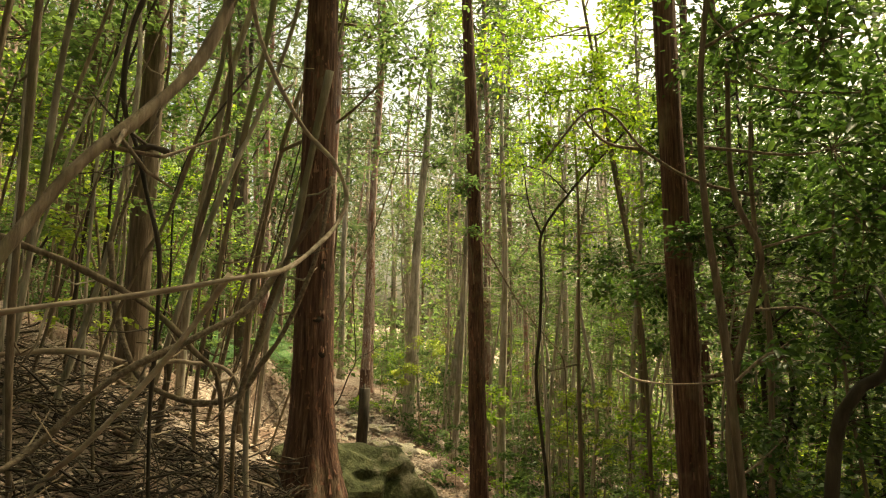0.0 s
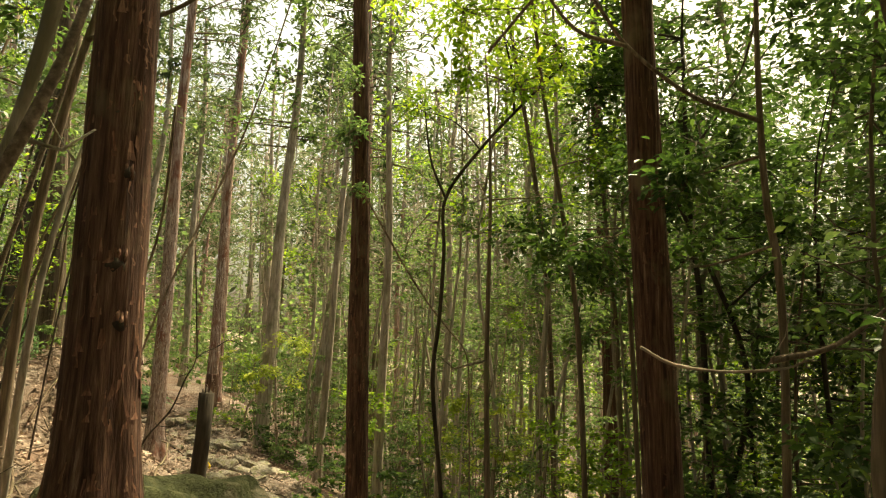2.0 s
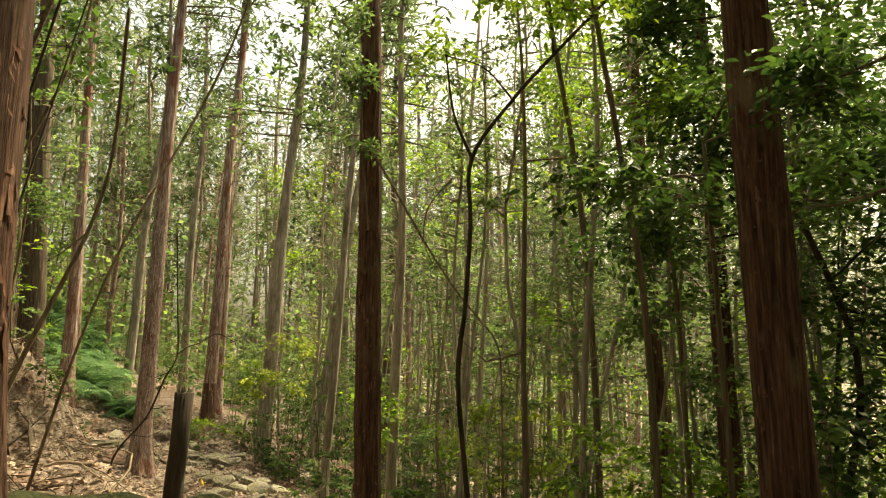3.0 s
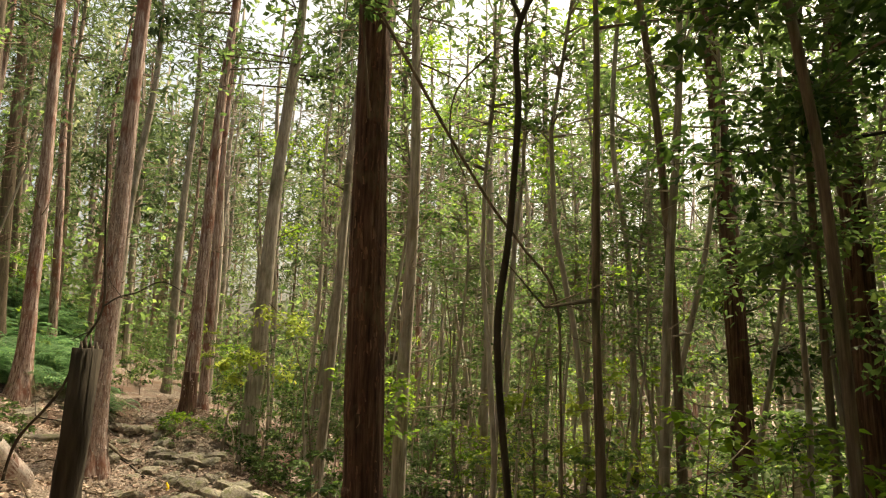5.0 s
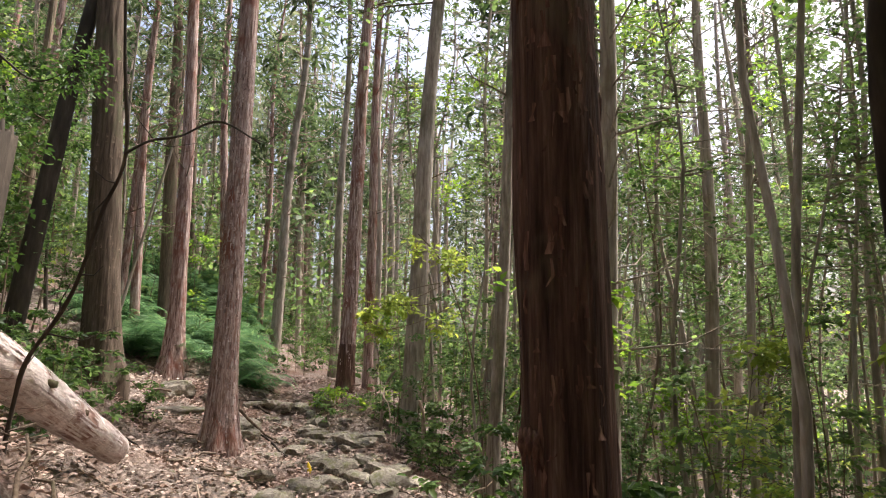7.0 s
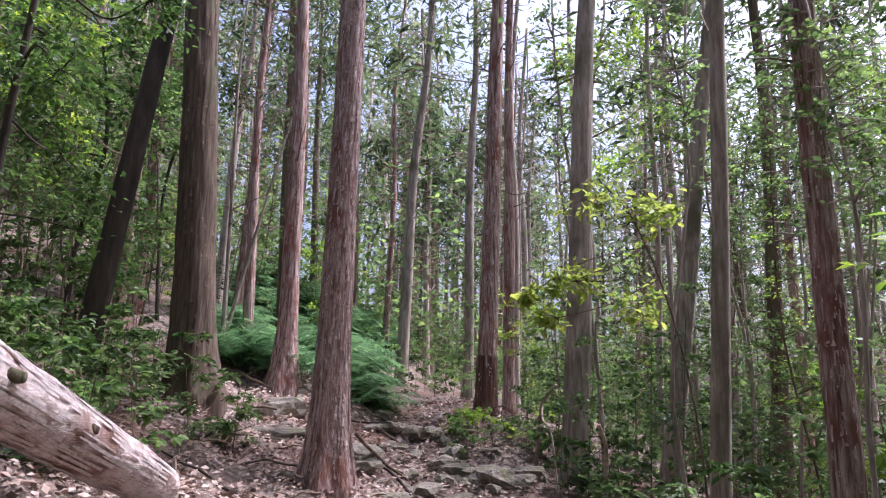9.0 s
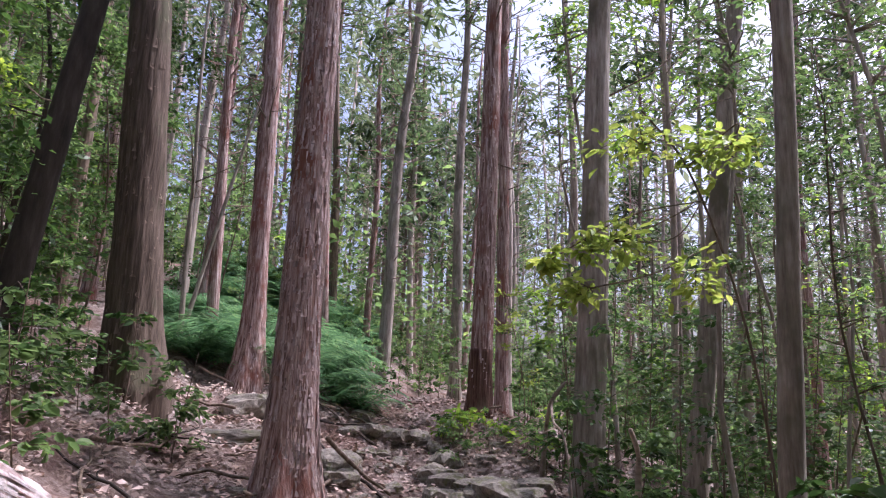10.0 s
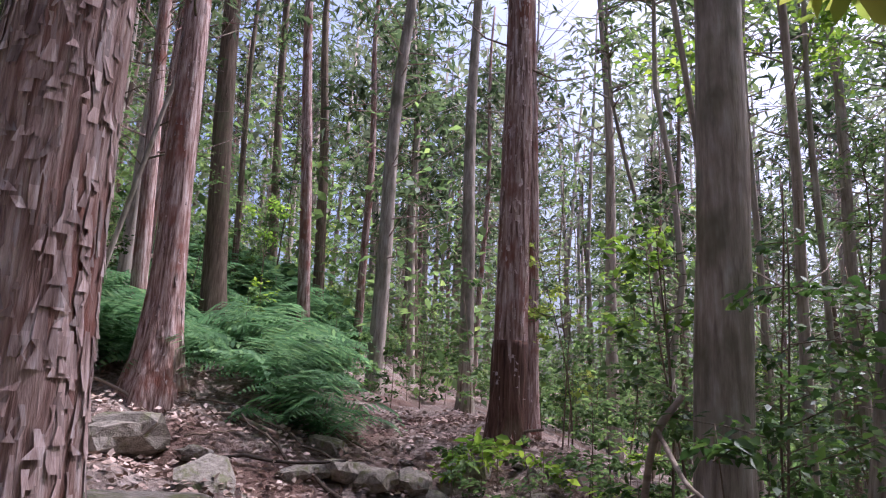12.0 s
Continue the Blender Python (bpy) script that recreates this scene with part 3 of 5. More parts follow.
clump = 4.5 + 2.2 * np.sin(px * 0.9 + 1.3) + 1.8 * np.sin(px * 0.37 + py * 0.5) + 1.2 * np.sin(px * 2.1 - py * 1.1)
leaves(low, np.stack([px, py, land(px, py) + clump * g.uniform(0, 1, n)], 1), 0.3, 0.25, 0.3)
tagged(new("far_undergrowth", low.mesh("far_undergrowth", LEAF_GREEN)), "green broad-leaved undergrowth between the far trunks", "undergrowth", kind="stuff")
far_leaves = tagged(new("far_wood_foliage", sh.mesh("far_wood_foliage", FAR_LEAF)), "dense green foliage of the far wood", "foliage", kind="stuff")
sh = Shape()
for i in range(420):
    a, d = radians(g.uniform(-65, 65)), g.uniform(50, 115)
    x, y = d * math.sin(a), d * math.cos(a)
    z0 = ground_at(x, y)
    tube(sh, [(x, y, z0 - 0.3), (x + g.normal(0, 0.2), y, z0 + 8), (x + g.normal(0, 0.4), y, z0 + g.uniform(17, 26))], [0.16, 0.12, 0.05], 5)
far_trunks = tagged(new("far_wood_trunks", sh.mesh("far_wood_trunks", BARK_PALE)), "many slim trunks of the far wood", "trees", kind="stuff")

# ---- undergrowth ----


def sapling_set(seed, h, mat, leaf, count, spread, stem_r=0.018, low=0.25, stem_mat=None):
    """Stem, branches and leaves of a sapling of height h."""
    g = np.random.default_rng(seed)
    z = np.linspace(-0.15, h, 9)
    ph = g.uniform(0, 6.28, 2)
    w = 0.05 * h if h < 6 else 0.016 * h
    p = np.stack([w * np.sin(z * 1.1 + ph[0]) - w * math.sin(ph[0]), w * np.sin(z * 0.9 + ph[1]) - w * math.sin(ph[1]), z], 1)
    st = Shape()
    tube(st, p, [stem_r, stem_r * 0.35], 6)
    lf = Shape()
    limbs = max(6, int(h * 5))
    per = max(6, count // limbs)
    for i in range(limbs):
        zz = h * g.uniform(low, 1)
        s = np.array([np.interp(zz, z, p[:, k]) for k in range(3)])
        a = g.uniform(0, 6.28)
        L = spread * g.uniform(0.4, 1.0) * (1.15 - 0.6 * zz / h)
        e = s + np.array([math.cos(a) * L, math.sin(a) * L, L * g.uniform(-0.05, 0.4)])
        tube(st, [s, (s + e) / 2 + g.normal(0, 0.04, 3), e], [stem_r * 0.4, 0.003], 4)
        t = g.uniform(0.35, 1.05, per)
        q = s + (e - s) * t[:, None] + g.normal(0, 0.09 * L + 0.03, (per, 3)) * np.array([1, 1, 0.5])
        ax = np.tile((e - s) / L, (per, 1)) + g.normal(0, 0.8, (per, 3))
        leaves(lf, q, leaf, 0.25, 0.28, ax, 0.5, h < 1.5)
    return st.mesh("stem", stem_mat or BARK_BROWN), lf.mesh("foliage", mat)


def plant(kind, label, category, parts, x, y, group, g, size=1.0, sink=0.0, tilt=0.06):
    ob = thing(kind, label, category, (x, y, ground_at(x, y) - sink), group, 0, size)
    ob.rotation_euler = (g.normal(0, tilt), g.normal(0, tilt), g.uniform(0, 6.28))
    for me in parts:
        p = part(me.name.split(".")[0], me, None, ob)
        if me.name.startswith("foliage"):
            p["kind"] = "stuff"
    return ob


TALL = [sapling_set(400 + i, 4.6 + 0.6 * i, (LEAF_GREEN, LEAF_BRIGHT, LEAF_BRIGHT, LEAF_GREEN)[i], 0.085, 950, 1.1, 0.022, 0.3) for i in range(4)]
MID = [sapling_set(420 + i, 2.2 + 0.3 * i, (LEAF_BRIGHT, LEAF_GREEN, LEAF_YELLOW, LEAF_GREEN)[i], 0.09, 360, 0.75, 0.012, 0.15) for i in range(4)]
LOW = [sapling_set(440 + i, 0.8 + 0.1 * i, (LEAF_GREEN, LEAF_DARK, LEAF_GREEN)[i], 0.082, 150, 0.42, 0.007, 0.1) for i in range(3)]
POLE = [sapling_set(460 + i, 7.0 + i, LEAF_GREEN, 0.09, 760, 1.0, 0.032 + 0.006 * i, 0.6, (BARK_PALE, BARK_GREY, BARK_PALE)[i]) for i in range(3)]
# Darker-leaved copies: shade of the deeper wood put into the leaf colour.
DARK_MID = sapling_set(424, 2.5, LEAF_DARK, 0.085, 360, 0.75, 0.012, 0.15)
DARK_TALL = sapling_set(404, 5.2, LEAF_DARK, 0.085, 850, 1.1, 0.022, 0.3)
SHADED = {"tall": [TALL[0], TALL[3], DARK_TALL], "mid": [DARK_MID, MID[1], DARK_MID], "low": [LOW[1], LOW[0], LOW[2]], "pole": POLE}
KINDS = {"tall": "sapling", "mid": "bush", "low": "shrub", "pole": "young_tree"}
NAMES = {"tall": ("tall thin sapling with layered green leaves", TALL), "mid": ("leafy green bush on the slope", MID), "low": ("low leafy shrub on the forest floor", LOW), "pole": ("thin bare-stemmed young tree with a leafy top", POLE)}


def clear_of_view(x, y):
    """Keeps plants off the walked strip and off the open path ahead."""
    px = np.interp(y, PATH_Y, PATH_X)
    return x - px > 1.3 or x - px < -1.2 or y > 25.5


def scatter(kind, count, xr, yr, seed, size=(0.8, 1.25), group=None, ok=None):
    g = np.random.default_rng(seed)
    label, sets = NAMES[kind]
    made = 0
    for k in range(count * 6):
        y = g.uniform(*yr)
        x = np.interp(y, PATH_Y, PATH_X) + g.uniform(*xr)
        if not clear_of_view(x, y) or ok and not ok(x, y) or min((x - a) ** 2 + (y - b) ** 2 for a, b in taken) < 0.16:
            continue
        # Beyond y 19 most plants take the copies darkened for shade.
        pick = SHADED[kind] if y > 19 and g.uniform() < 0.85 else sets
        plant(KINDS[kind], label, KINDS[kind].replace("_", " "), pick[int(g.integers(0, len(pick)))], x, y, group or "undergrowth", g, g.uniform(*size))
        made += 1
        if made >= count:
            break


scatter("tall", 36, (2.6, 16), (14, 40), 1)
scatter("tall", 34, (-24, -4), (26, 44), 2)
scatter("tall", 44, (-13, -5), (12, 30), 3, ok=lambda x, y: x < -7.6)
scatter("mid", 60, (1.6, 9), (12.5, 26), 4)
scatter("mid", 50, (2.5, 16), (24, 44), 5)
scatter("mid", 40, (-22, -3), (28, 44), 6)
scatter("low", 60, (1.3, 7), (10, 26), 7)
scatter("mid", 34, (-16, -5.5), (18, 34), 53, ok=lambda x, y: x < -7.8)
scatter("low", 50, (-14, -4.5), (19.5, 33), 54, (0.9, 1.5), ok=lambda x, y: x < -6.6)
# Saplings and bushes behind the start, added unseen to hold back light.
scatter("tall", 8, (-12, 10), (-14, -1.5), 51, ok=lambda x, y: abs(x) > 2.2)
scatter("mid", 8, (-9, 8), (-10, 1), 52, ok=lambda x, y: abs(x) > 2.2)
scatter("low", 80, (-6.0, -2.3), (15.6, 20.2), 8, (0.6, 1.2), ok=lambda x, y: x < -3.9)
scatter("low", 18, (0.9, 2.4), (19.5, 23.5), 9, (0.6, 0.9))
scatter("low", 60, (-4, 10), (26, 40), 10, (1.0, 1.6), ok=lambda x, y: True)
scatter("mid", 30, (-3, 9), (27.5, 42), 15)
scatter("pole", 46, (2.0, 9), (13, 27), 11, (0.8, 1.1))
scatter("pole", 10, (1.8, 6), (8.5, 13), 12, (0.7, 1.0), ok=lambda x, y: x > 3.9)
scatter("mid", 20, (2.2, 6), (6.5, 13), 13, (0.7, 1.1), ok=lambda x, y: x > 3.0)
scatter("tall", 14, (3.6, 9), (5, 14), 14)
scatter("mid", 34, (3.4, 9), (9.5, 20), 16, (0.7, 1.1))
scatter("low", 70, (1.9, 9), (9, 22), 17, (0.9, 1.5))
scatter("tall", 10, (6, 13), (14, 28), 18)

g = np.random.default_rng(66)
for x, y, k, size in ((-2.6, 22.2, 0, 0.75), (-2.25, 22.4, 2, 0.6), (-2.9, 22.6, 1, 0.6), (-1.6, 22.6, 0, 0.7), (-1.9, 23.0, 2, 0.8), (-0.2, 20.6, 0, 0.8), (0.1, 21.4, 2, 0.9), (-2.9, 12.6, 1, 0.7), (-3.4, 12.9, 0, 0.8), (-3.9, 13.4, 1, 0.8), (-3.0, 13.3, 0, 0.6)):
    plant("shrub", "small broad-leaved shrub at the path edge", "shrub", LOW[k], x, y, "undergrowth", g, size)

BRIGHT_LOW = sapling_set(446, 0.75, LEAF_BRIGHT, 0.12, 90, 0.42, 0.007, 0.2)
for x, y, size in [(-2.61, 22.97, 0.9), (-2.25, 22.96, 0.6), (-2.82, 22.87, 0.7)]:
    plant("shrub", "bright-leaved young shrub at the foot of the cedar", "shrub", BRIGHT_LOW, x, y, "undergrowth", g, size)

# ---- ferns on the bank ----


def fern_parts(seed, fronds=15):
    g = np.random.default_rng(seed)
    out = []
    for k in range(fronds):
        sh = Shape()
        a = k * 2.4 + g.uniform(-0.3, 0.3)
        L = g.uniform(0.65, 1.05)
        t = np.linspace(0, 1, 6)
        rise = g.uniform(0.7, 1.25)
        c = np.stack([np.cos(a) * L * t * 0.85, np.sin(a) * L * t * 0.85, L * (rise * 1.5 * t - rise * 1.25 * t * t)], 1)
        tube(sh, c, [0.005, 0.0015], 3)
        tt = np.repeat(np.linspace(0.15, 1.0, 15), 2)
        sgn = np.tile([-1, 1], 15)
        q = np.stack([np.interp(tt, t, c[:, i]) for i in range(3)], 1)
        side = np.stack([-np.sin(a) * sgn, np.cos(a) * sgn, np.full(30, -0.25)], 1) + np.array([math.cos(a), math.sin(a), 0]) * 0.35
        ln = 0.24 * np.sin(np.pi * (0.12 + 0.86 * tt)) * L + 0.02
        tip = q + side * ln[:, None]
        mid = q + side * ln[:, None] * 0.4
        ac = np.array([math.cos(a), math.sin(a), 0]) * 0.022
        sh.quads(np.stack([q, mid + ac, tip, mid - ac], 1))
        out.append(sh.mesh("frond", FERN))
    return out


FERNS = [fern_parts(500 + i, 11 + i) for i in range(3)]
g = np.random.default_rng(31)
made = 0
while made < 175:
    y = 23.2 + 14 * g.uniform() ** 1.1
    px = np.interp(y, PATH_Y, PATH_X)
    edge = np.interp(y, [23.2, 26, 30, 38], [0.9, 1.6, 2.2, 2.8])
    x = px - edge - (np.interp(y, [23, 28, 38], [4.2, 6.0, 8.0]) - edge) * g.uniform()
    if min((x - a) ** 2 + (y - b) ** 2 for a, b in taken[:30]) < 0.12:
        continue
    made += 1
    plant("fern", "green fern with long arching fronds on the bank", "fern", FERNS[made % 3], x, y, "ferns", g, g.uniform(0.75, 1.2) + (0.4 if y > 25.5 else 0.0), 0.03, 0.16)

# ---- understorey trees beside the start ----


def leafy_tree(label, stem, r, limbs, blobs, mat, leaf, bark=None, group="understorey trees", seed=0):
    """stem: line of the stem; limbs: further lines; blobs: (centre, radius, leaves)."""
    g = np.random.default_rng(900 + seed)
    stem = smooth_line(stem)
    at = Vector(stem[0])
    ob = thing("understorey_tree", label, "tree", at, group)
    o = np.array(at)
    sh = Shape()
    tube(sh, stem - o, [r, r * 0.55], 8, 0.06)
    part("stem", sh, bark or BARK_BROWN, ob)
    for ln in limbs:
        sh = Shape()
        tube(sh, smooth_line(ln) - o, [r * 0.6, r * 0.3], 6, 0.05)
        part("branch", sh, bark or BARK_BROWN, ob)
    for c, rad, n in blobs:
        c = np.array(c)
        sh, tw = Shape(), Shape()
        near = stem[np.argmin(np.linalg.norm(stem - c, axis=1))]
        tube(tw, smooth_line([near, (near + c) / 2 + g.normal(0, 0.1, 3), c]) - o, [r * 0.4, 0.006], 5)
        for k in range(max(5, n // 22)):
            v = g.normal(0, 1, 3)
            v *= rad * g.uniform(0.3, 1.0) / np.linalg.norm(v) * np.array([1, 1, 0.7])
            tube(tw, [c - o, c + v * 0.5 - o + g.normal(0, 0.03, 3), c + v - o], [0.006, 0.002], 3)
            m = 22
            t = g.uniform(0.45, 1.15, m)
            p = c + v * t[:, None] + g.normal(0, 0.1 * rad + 0.02, (m, 3))
            leaves(sh, p - o, leaf, 0.2, 0.26, np.tile(v / rad, (m, 1)) + g.normal(0, 0.7, (m, 3)), 0.5, leaf < 0.12)
        part("twig_spray", tw, bark or BARK_BROWN, ob)["kind"] = "stuff"
        part("foliage", sh, mat, ob)["kind"] = "stuff"
    return ob


def foot(x, y):
    return (x, y, ground_at(x, y) - 0.1)


leafy_tree("thin crooked understorey tree with glossy dark green leaves", [foot(1.98, 4.4), (1.74, 4.24, 1.31), (1.62, 4.15, 2.0), (1.56, 4.05, 2.76), (1.62, 3.94, 3.8)], 0.03, [],
           [((2.11, 4.77, 3.5), 0.55, 380), ((2.2, 3.8, 3.05), 0.5, 260), ((2.5, 4.3, 2.55), 0.5, 300), ((2.35, 4.75, 1.2), 0.4, 160), ((2.3, 4.5, 4.2), 0.7, 300)], LEAF_DARK, 0.085, seed=1)
leafy_tree("understorey tree with forked branch and dark leaves", [foot(2.25, 5.0), (2.03, 4.93, 0.6), (2.19, 4.8, 1.64), (2.22, 4.76, 1.95), (2.04, 4.75, 2.4), (2.1, 4.9, 3.4)], 0.032,
           [[(2.16, 5.69, 1.0), (2.54, 5.68, 1.09), (2.95, 5.64, 1.37)]],
           [((2.78, 5.3, 3.2), 0.6, 420), ((3.08, 4.94, 2.2), 0.55, 340), ((3.3, 5.6, 1.3), 0.5, 260), ((2.9, 5.9, 0.5), 0.5, 200), ((3.2, 5.0, 3.2), 0.6, 300)], LEAF_DARK, 0.085, seed=2)
leafy_tree("dark leaning understorey tree with dense leaves", [foot(2.8, 5.25), (2.88, 5.15, 0.45), (3.03, 5.07, 0.94), (3.23, 5.01, 1.15), (3.3, 4.91, 1.9), (3.4, 5.0, 3.0)], 0.055, [],
           [((3.6, 5.6, 2.6), 0.7, 420), ((3.7, 6.0, 1.6), 0.7, 380), ((3.9, 6.6, 3.2), 0.8, 420), ((3.6, 6.2, 0.6), 0.6, 240)], LEAF_DARK, 0.09, BARK_DARK, seed=3)
leafy_tree("understorey tree with arching branch before the red trunk", [foot(3.3, 7.2), (3.45, 7.24, 1.2), (3.35, 7.24, 2.29), (3.3, 7.2, 3.2), (3.4, 7.3, 4.4)], 0.035,
           [[(3.3, 7.18, 2.86), (2.67, 7.15, 3.0), (2.12, 7.11, 3.32), (1.78, 7.06, 3.68), (1.48, 7.06, 3.7), (1.03, 7.12, 3.15)], [(2.12, 7.11, 3.32), (1.7, 7.1, 3.4), (1.4, 7.1, 3.75)]],
           [((3.6, 7.4, 4.4), 0.9, 420), ((2.9, 7.6, 4.5), 0.7, 300), ((3.31, 8.3, 1.9), 0.6, 280), ((3.2, 7.9, 2.6), 0.6, 260), ((3.9, 8.6, 3.6), 0.8, 360), ((4.4, 8.0, 4.8), 0.9, 360)], LEAF_DARK, 0.085, seed=4)
leafy_tree("slender tree with bright yellow-green young foliage", [foot(3.0, 9.9), (2.9, 9.9, 1.0), (2.7, 9.9, 2.6), (2.4, 9.8, 4.2), (2.2, 9.7, 5.8)], 0.035, [],
           [((1.5, 10.0, 5.0), 0.8, 480), ((2.0, 9.2, 5.0), 0.8, 480), ((2.75, 10.1, 4.7), 0.8, 420), ((1.2, 10.3, 6.0), 0.8, 380), ((2.1, 9.8, 4.0), 0.6, 300), ((1.5, 9.6, 4.1), 0.5, 220), ((3.2, 10.3, 3.4), 0.7, 300), ((2.6, 9.5, 6.2), 0.8, 300)], LEAF_BRIGHT, 0.085, seed=5)
leafy_tree("low spreading understorey tree with dark glossy leaf layers", [foot(3.4, 9.4), (3.3, 9.4, 0.8), (3.2, 9.3, 1.8), (3.1, 9.2, 2.6)], 0.03, [],
           [((2.8, 9.1, 2.1), 0.55, 380), ((2.4, 10.0, 2.4), 0.6, 380), ((2.0, 8.3, 1.9), 0.45, 240), ((2.9, 7.6, 2.4), 0.5, 280), ((3.4, 10.5, 2.2), 0.6, 340), ((3.3, 9.0, 3.0), 0.6, 300)], LEAF_DARK, 0.085, seed=6)
leafy_tree("understorey tree with broad green leaves over the path", [foot(4.3, 11.6), (4.2, 11.6, 1.0), (4.0, 11.4, 2.2), (3.8, 11.2, 3.4)], 0.035, [],
           [((3.5, 10.8, 2.1), 0.55, 340), ((4.4, 12.0, 1.6), 0.6, 340), ((3.5, 11.0, 1.2), 0.5, 240), ((4.8, 13.8, 1.6), 0.8, 380), ((3.9, 11.3, 3.2), 0.7, 320), ((4.2, 11.0, 0.6), 0.5, 200)], LEAF_GREEN, 0.09, seed=7)
leafy_tree("tree crown with green leaves hanging before the trunks", [foot(-2.7, 9.3), (-2.6, 9.3, 2.0), (-2.2, 9.2, 4.2), (-1.6, 9.0, 5.6)], 0.05, [[(-2.3, 9.2, 3.8), (-1.5, 9.3, 4.3), (-0.9, 9.3, 4.9)]],
           [((-1.07, 8.8, 5.3), 0.8, 380), ((-0.45, 9.2, 5.2), 0.8, 380), ((-1.9, 9.0, 5.8), 0.9, 300), ((-0.2, 9.9, 6.2), 0.9, 300)], LEAF_GREEN, 0.09, seed=8)
leafy_tree("vine leaves wrapped round the red cedar high up", [(0.52, 11.75, 2.2), (0.42, 11.72, 3.2), (0.36, 11.7, 4.4)], 0.012, [],
           [((0.33, 11.65, 3.9), 0.3, 200), ((0.4, 11.68, 3.1), 0.22, 120), ((0.3, 11.6, 4.6), 0.35, 160)], LEAF_GREEN, 0.075, seed=9)
# The backlit silhouette of this stem is put into its dark bark colour.
leafy_tree("forked sapling beside the red cedar, stem darkened to a silhouette", [foot(1.9, 12.2), (1.82, 12.19, -1.0), (1.63, 12.0, 0.53), (1.66, 11.8, 1.4), (1.67, 11.63, 2.3), (1.66, 11.55, 3.06), (2.08, 11.33, 3.72), (2.48, 11.07, 4.19), (3.05, 10.66, 4.8)], 0.034,
           [[(1.66, 11.55, 3.06), (1.45, 11.6, 3.6), (1.35, 11.6, 4.3)], [(2.48, 11.07, 4.19), (2.45, 11.1, 4.8), (2.3, 11.1, 5.4)]],
           [((1.35, 11.6, 4.3), 0.5, 180), ((2.4, 11.1, 5.2), 0.6, 220), ((3.0, 10.7, 4.8), 0.5, 180)], LEAF_BRIGHT, 0.08, BARK_DARK, seed=10)
leafy_tree("thin looping vine between cedar and sapling", [(0.55, 11.73, 3.1), (0.61, 11.73, 3.0), (0.95, 11.75, 2.45), (1.19, 11.76, 2.06), (1.53, 11.86, 1.61), (1.8, 11.9, 1.3), (2.09, 11.95, 0.93), (2.15, 12.0, 0.2), (2.2, 12.1, -0.9), foot(2.25, 12.2)], 0.016,
           [[(1.5, 11.85, 2.9), (1.2, 11.75, 2.5), (1.16, 11.75, 2.1), (1.3, 11.8, 1.8)]], [], LEAF_GREEN, 0.08, seed=11)
leafy_tree("sapling with drooping yellow-green leaves over the path", [foot(0.3, 19.1), (0.2, 19.0, -0.8), (0.0, 18.8, 0.2), (-0.3, 18.6, 1.0), (-0.6, 18.4, 1.35)], 0.012, [],
           [((-0.28, 18.5, 0.25), 0.34, 66), ((-0.8, 18.35, 0.42), 0.3, 44), ((-0.6, 18.4, 1.1), 0.4, 88), ((-0.15, 18.6, 1.1), 0.38, 66), ((-0.95, 18.3, 0.1), 0.2, 22), ((-0.1, 18.1, 0.95), 0.25, 44), ((-1.28, 18.5, 0.3), 0.14, 22), ((-0.98, 18.5, 0.46), 0.2, 44)], LEAF_YELLOW, 0.078, seed=12)
leafy_tree("low sapling with a flat yellow-green leaf spray", [foot(3.6, 17.2), (3.6, 17.1, -1.2), (3.5, 17.0, -0.3)], 0.014, [],
           [((3.5, 16.97, -0.1), 0.4, 120), ((3.0, 17.0, -0.15), 0.3, 80), ((3.2, 17.3, -0.9), 0.4, 100)], LEAF_YELLOW, 0.1, seed=13)
leafy_tree("dark leafy tree hanging over the bank", [foot(-6.4, 17.6), (-6.4, 17.6, 1.5), (-6.2, 17.5, 3.0), (-6.0, 17.4, 4.2)], 0.05, [],
           [((-5.6, 17.4, 2.4), 0.7, 360), ((-6.6, 18.0, 3.2), 0.9, 420), ((-5.4, 18.2, 3.6), 0.8, 380), ((-7.2, 17.8, 1.8), 0.8, 360), ((-6.3, 16.9, 1.2), 0.7, 300), ((-7.6, 19.5, 2.4), 0.9, 360)], LEAF_DARK, 0.085, BARK_DARK, seed=14)

for i, (x, y) in enumerate([(-7.9, 16.2), (-8.8, 18.8), (-9.4, 21.8), (-7.4, 14.4), (-10.2, 25.2), (-10.6, 17.4), (-11.8, 21.0)]):
    z0 = ground_at(x, y)
    g = np.random.default_rng(720 + i)
    blobs = [((x + g.normal(0, 0.8), y + g.normal(0, 0.7), z0 + h), g.uniform(0.85, 1.2), 420) for h in (1.2, 2.2, 3.2, 4.2, 5.2, 6.2, 7.0)]
    leafy_tree("evergreen tree on the bank with dense dark leaves", [foot(x, y), (x + g.normal(0, 0.15), y, z0 + 1.6), (x + g.normal(0, 0.3), y, z0 + 3.4), (x + g.normal(0, 0.4), y, z0 + 5.6)], 0.05, [], blobs, LEAF_DARK, 0.13, BARK_DARK, seed=80 + i)
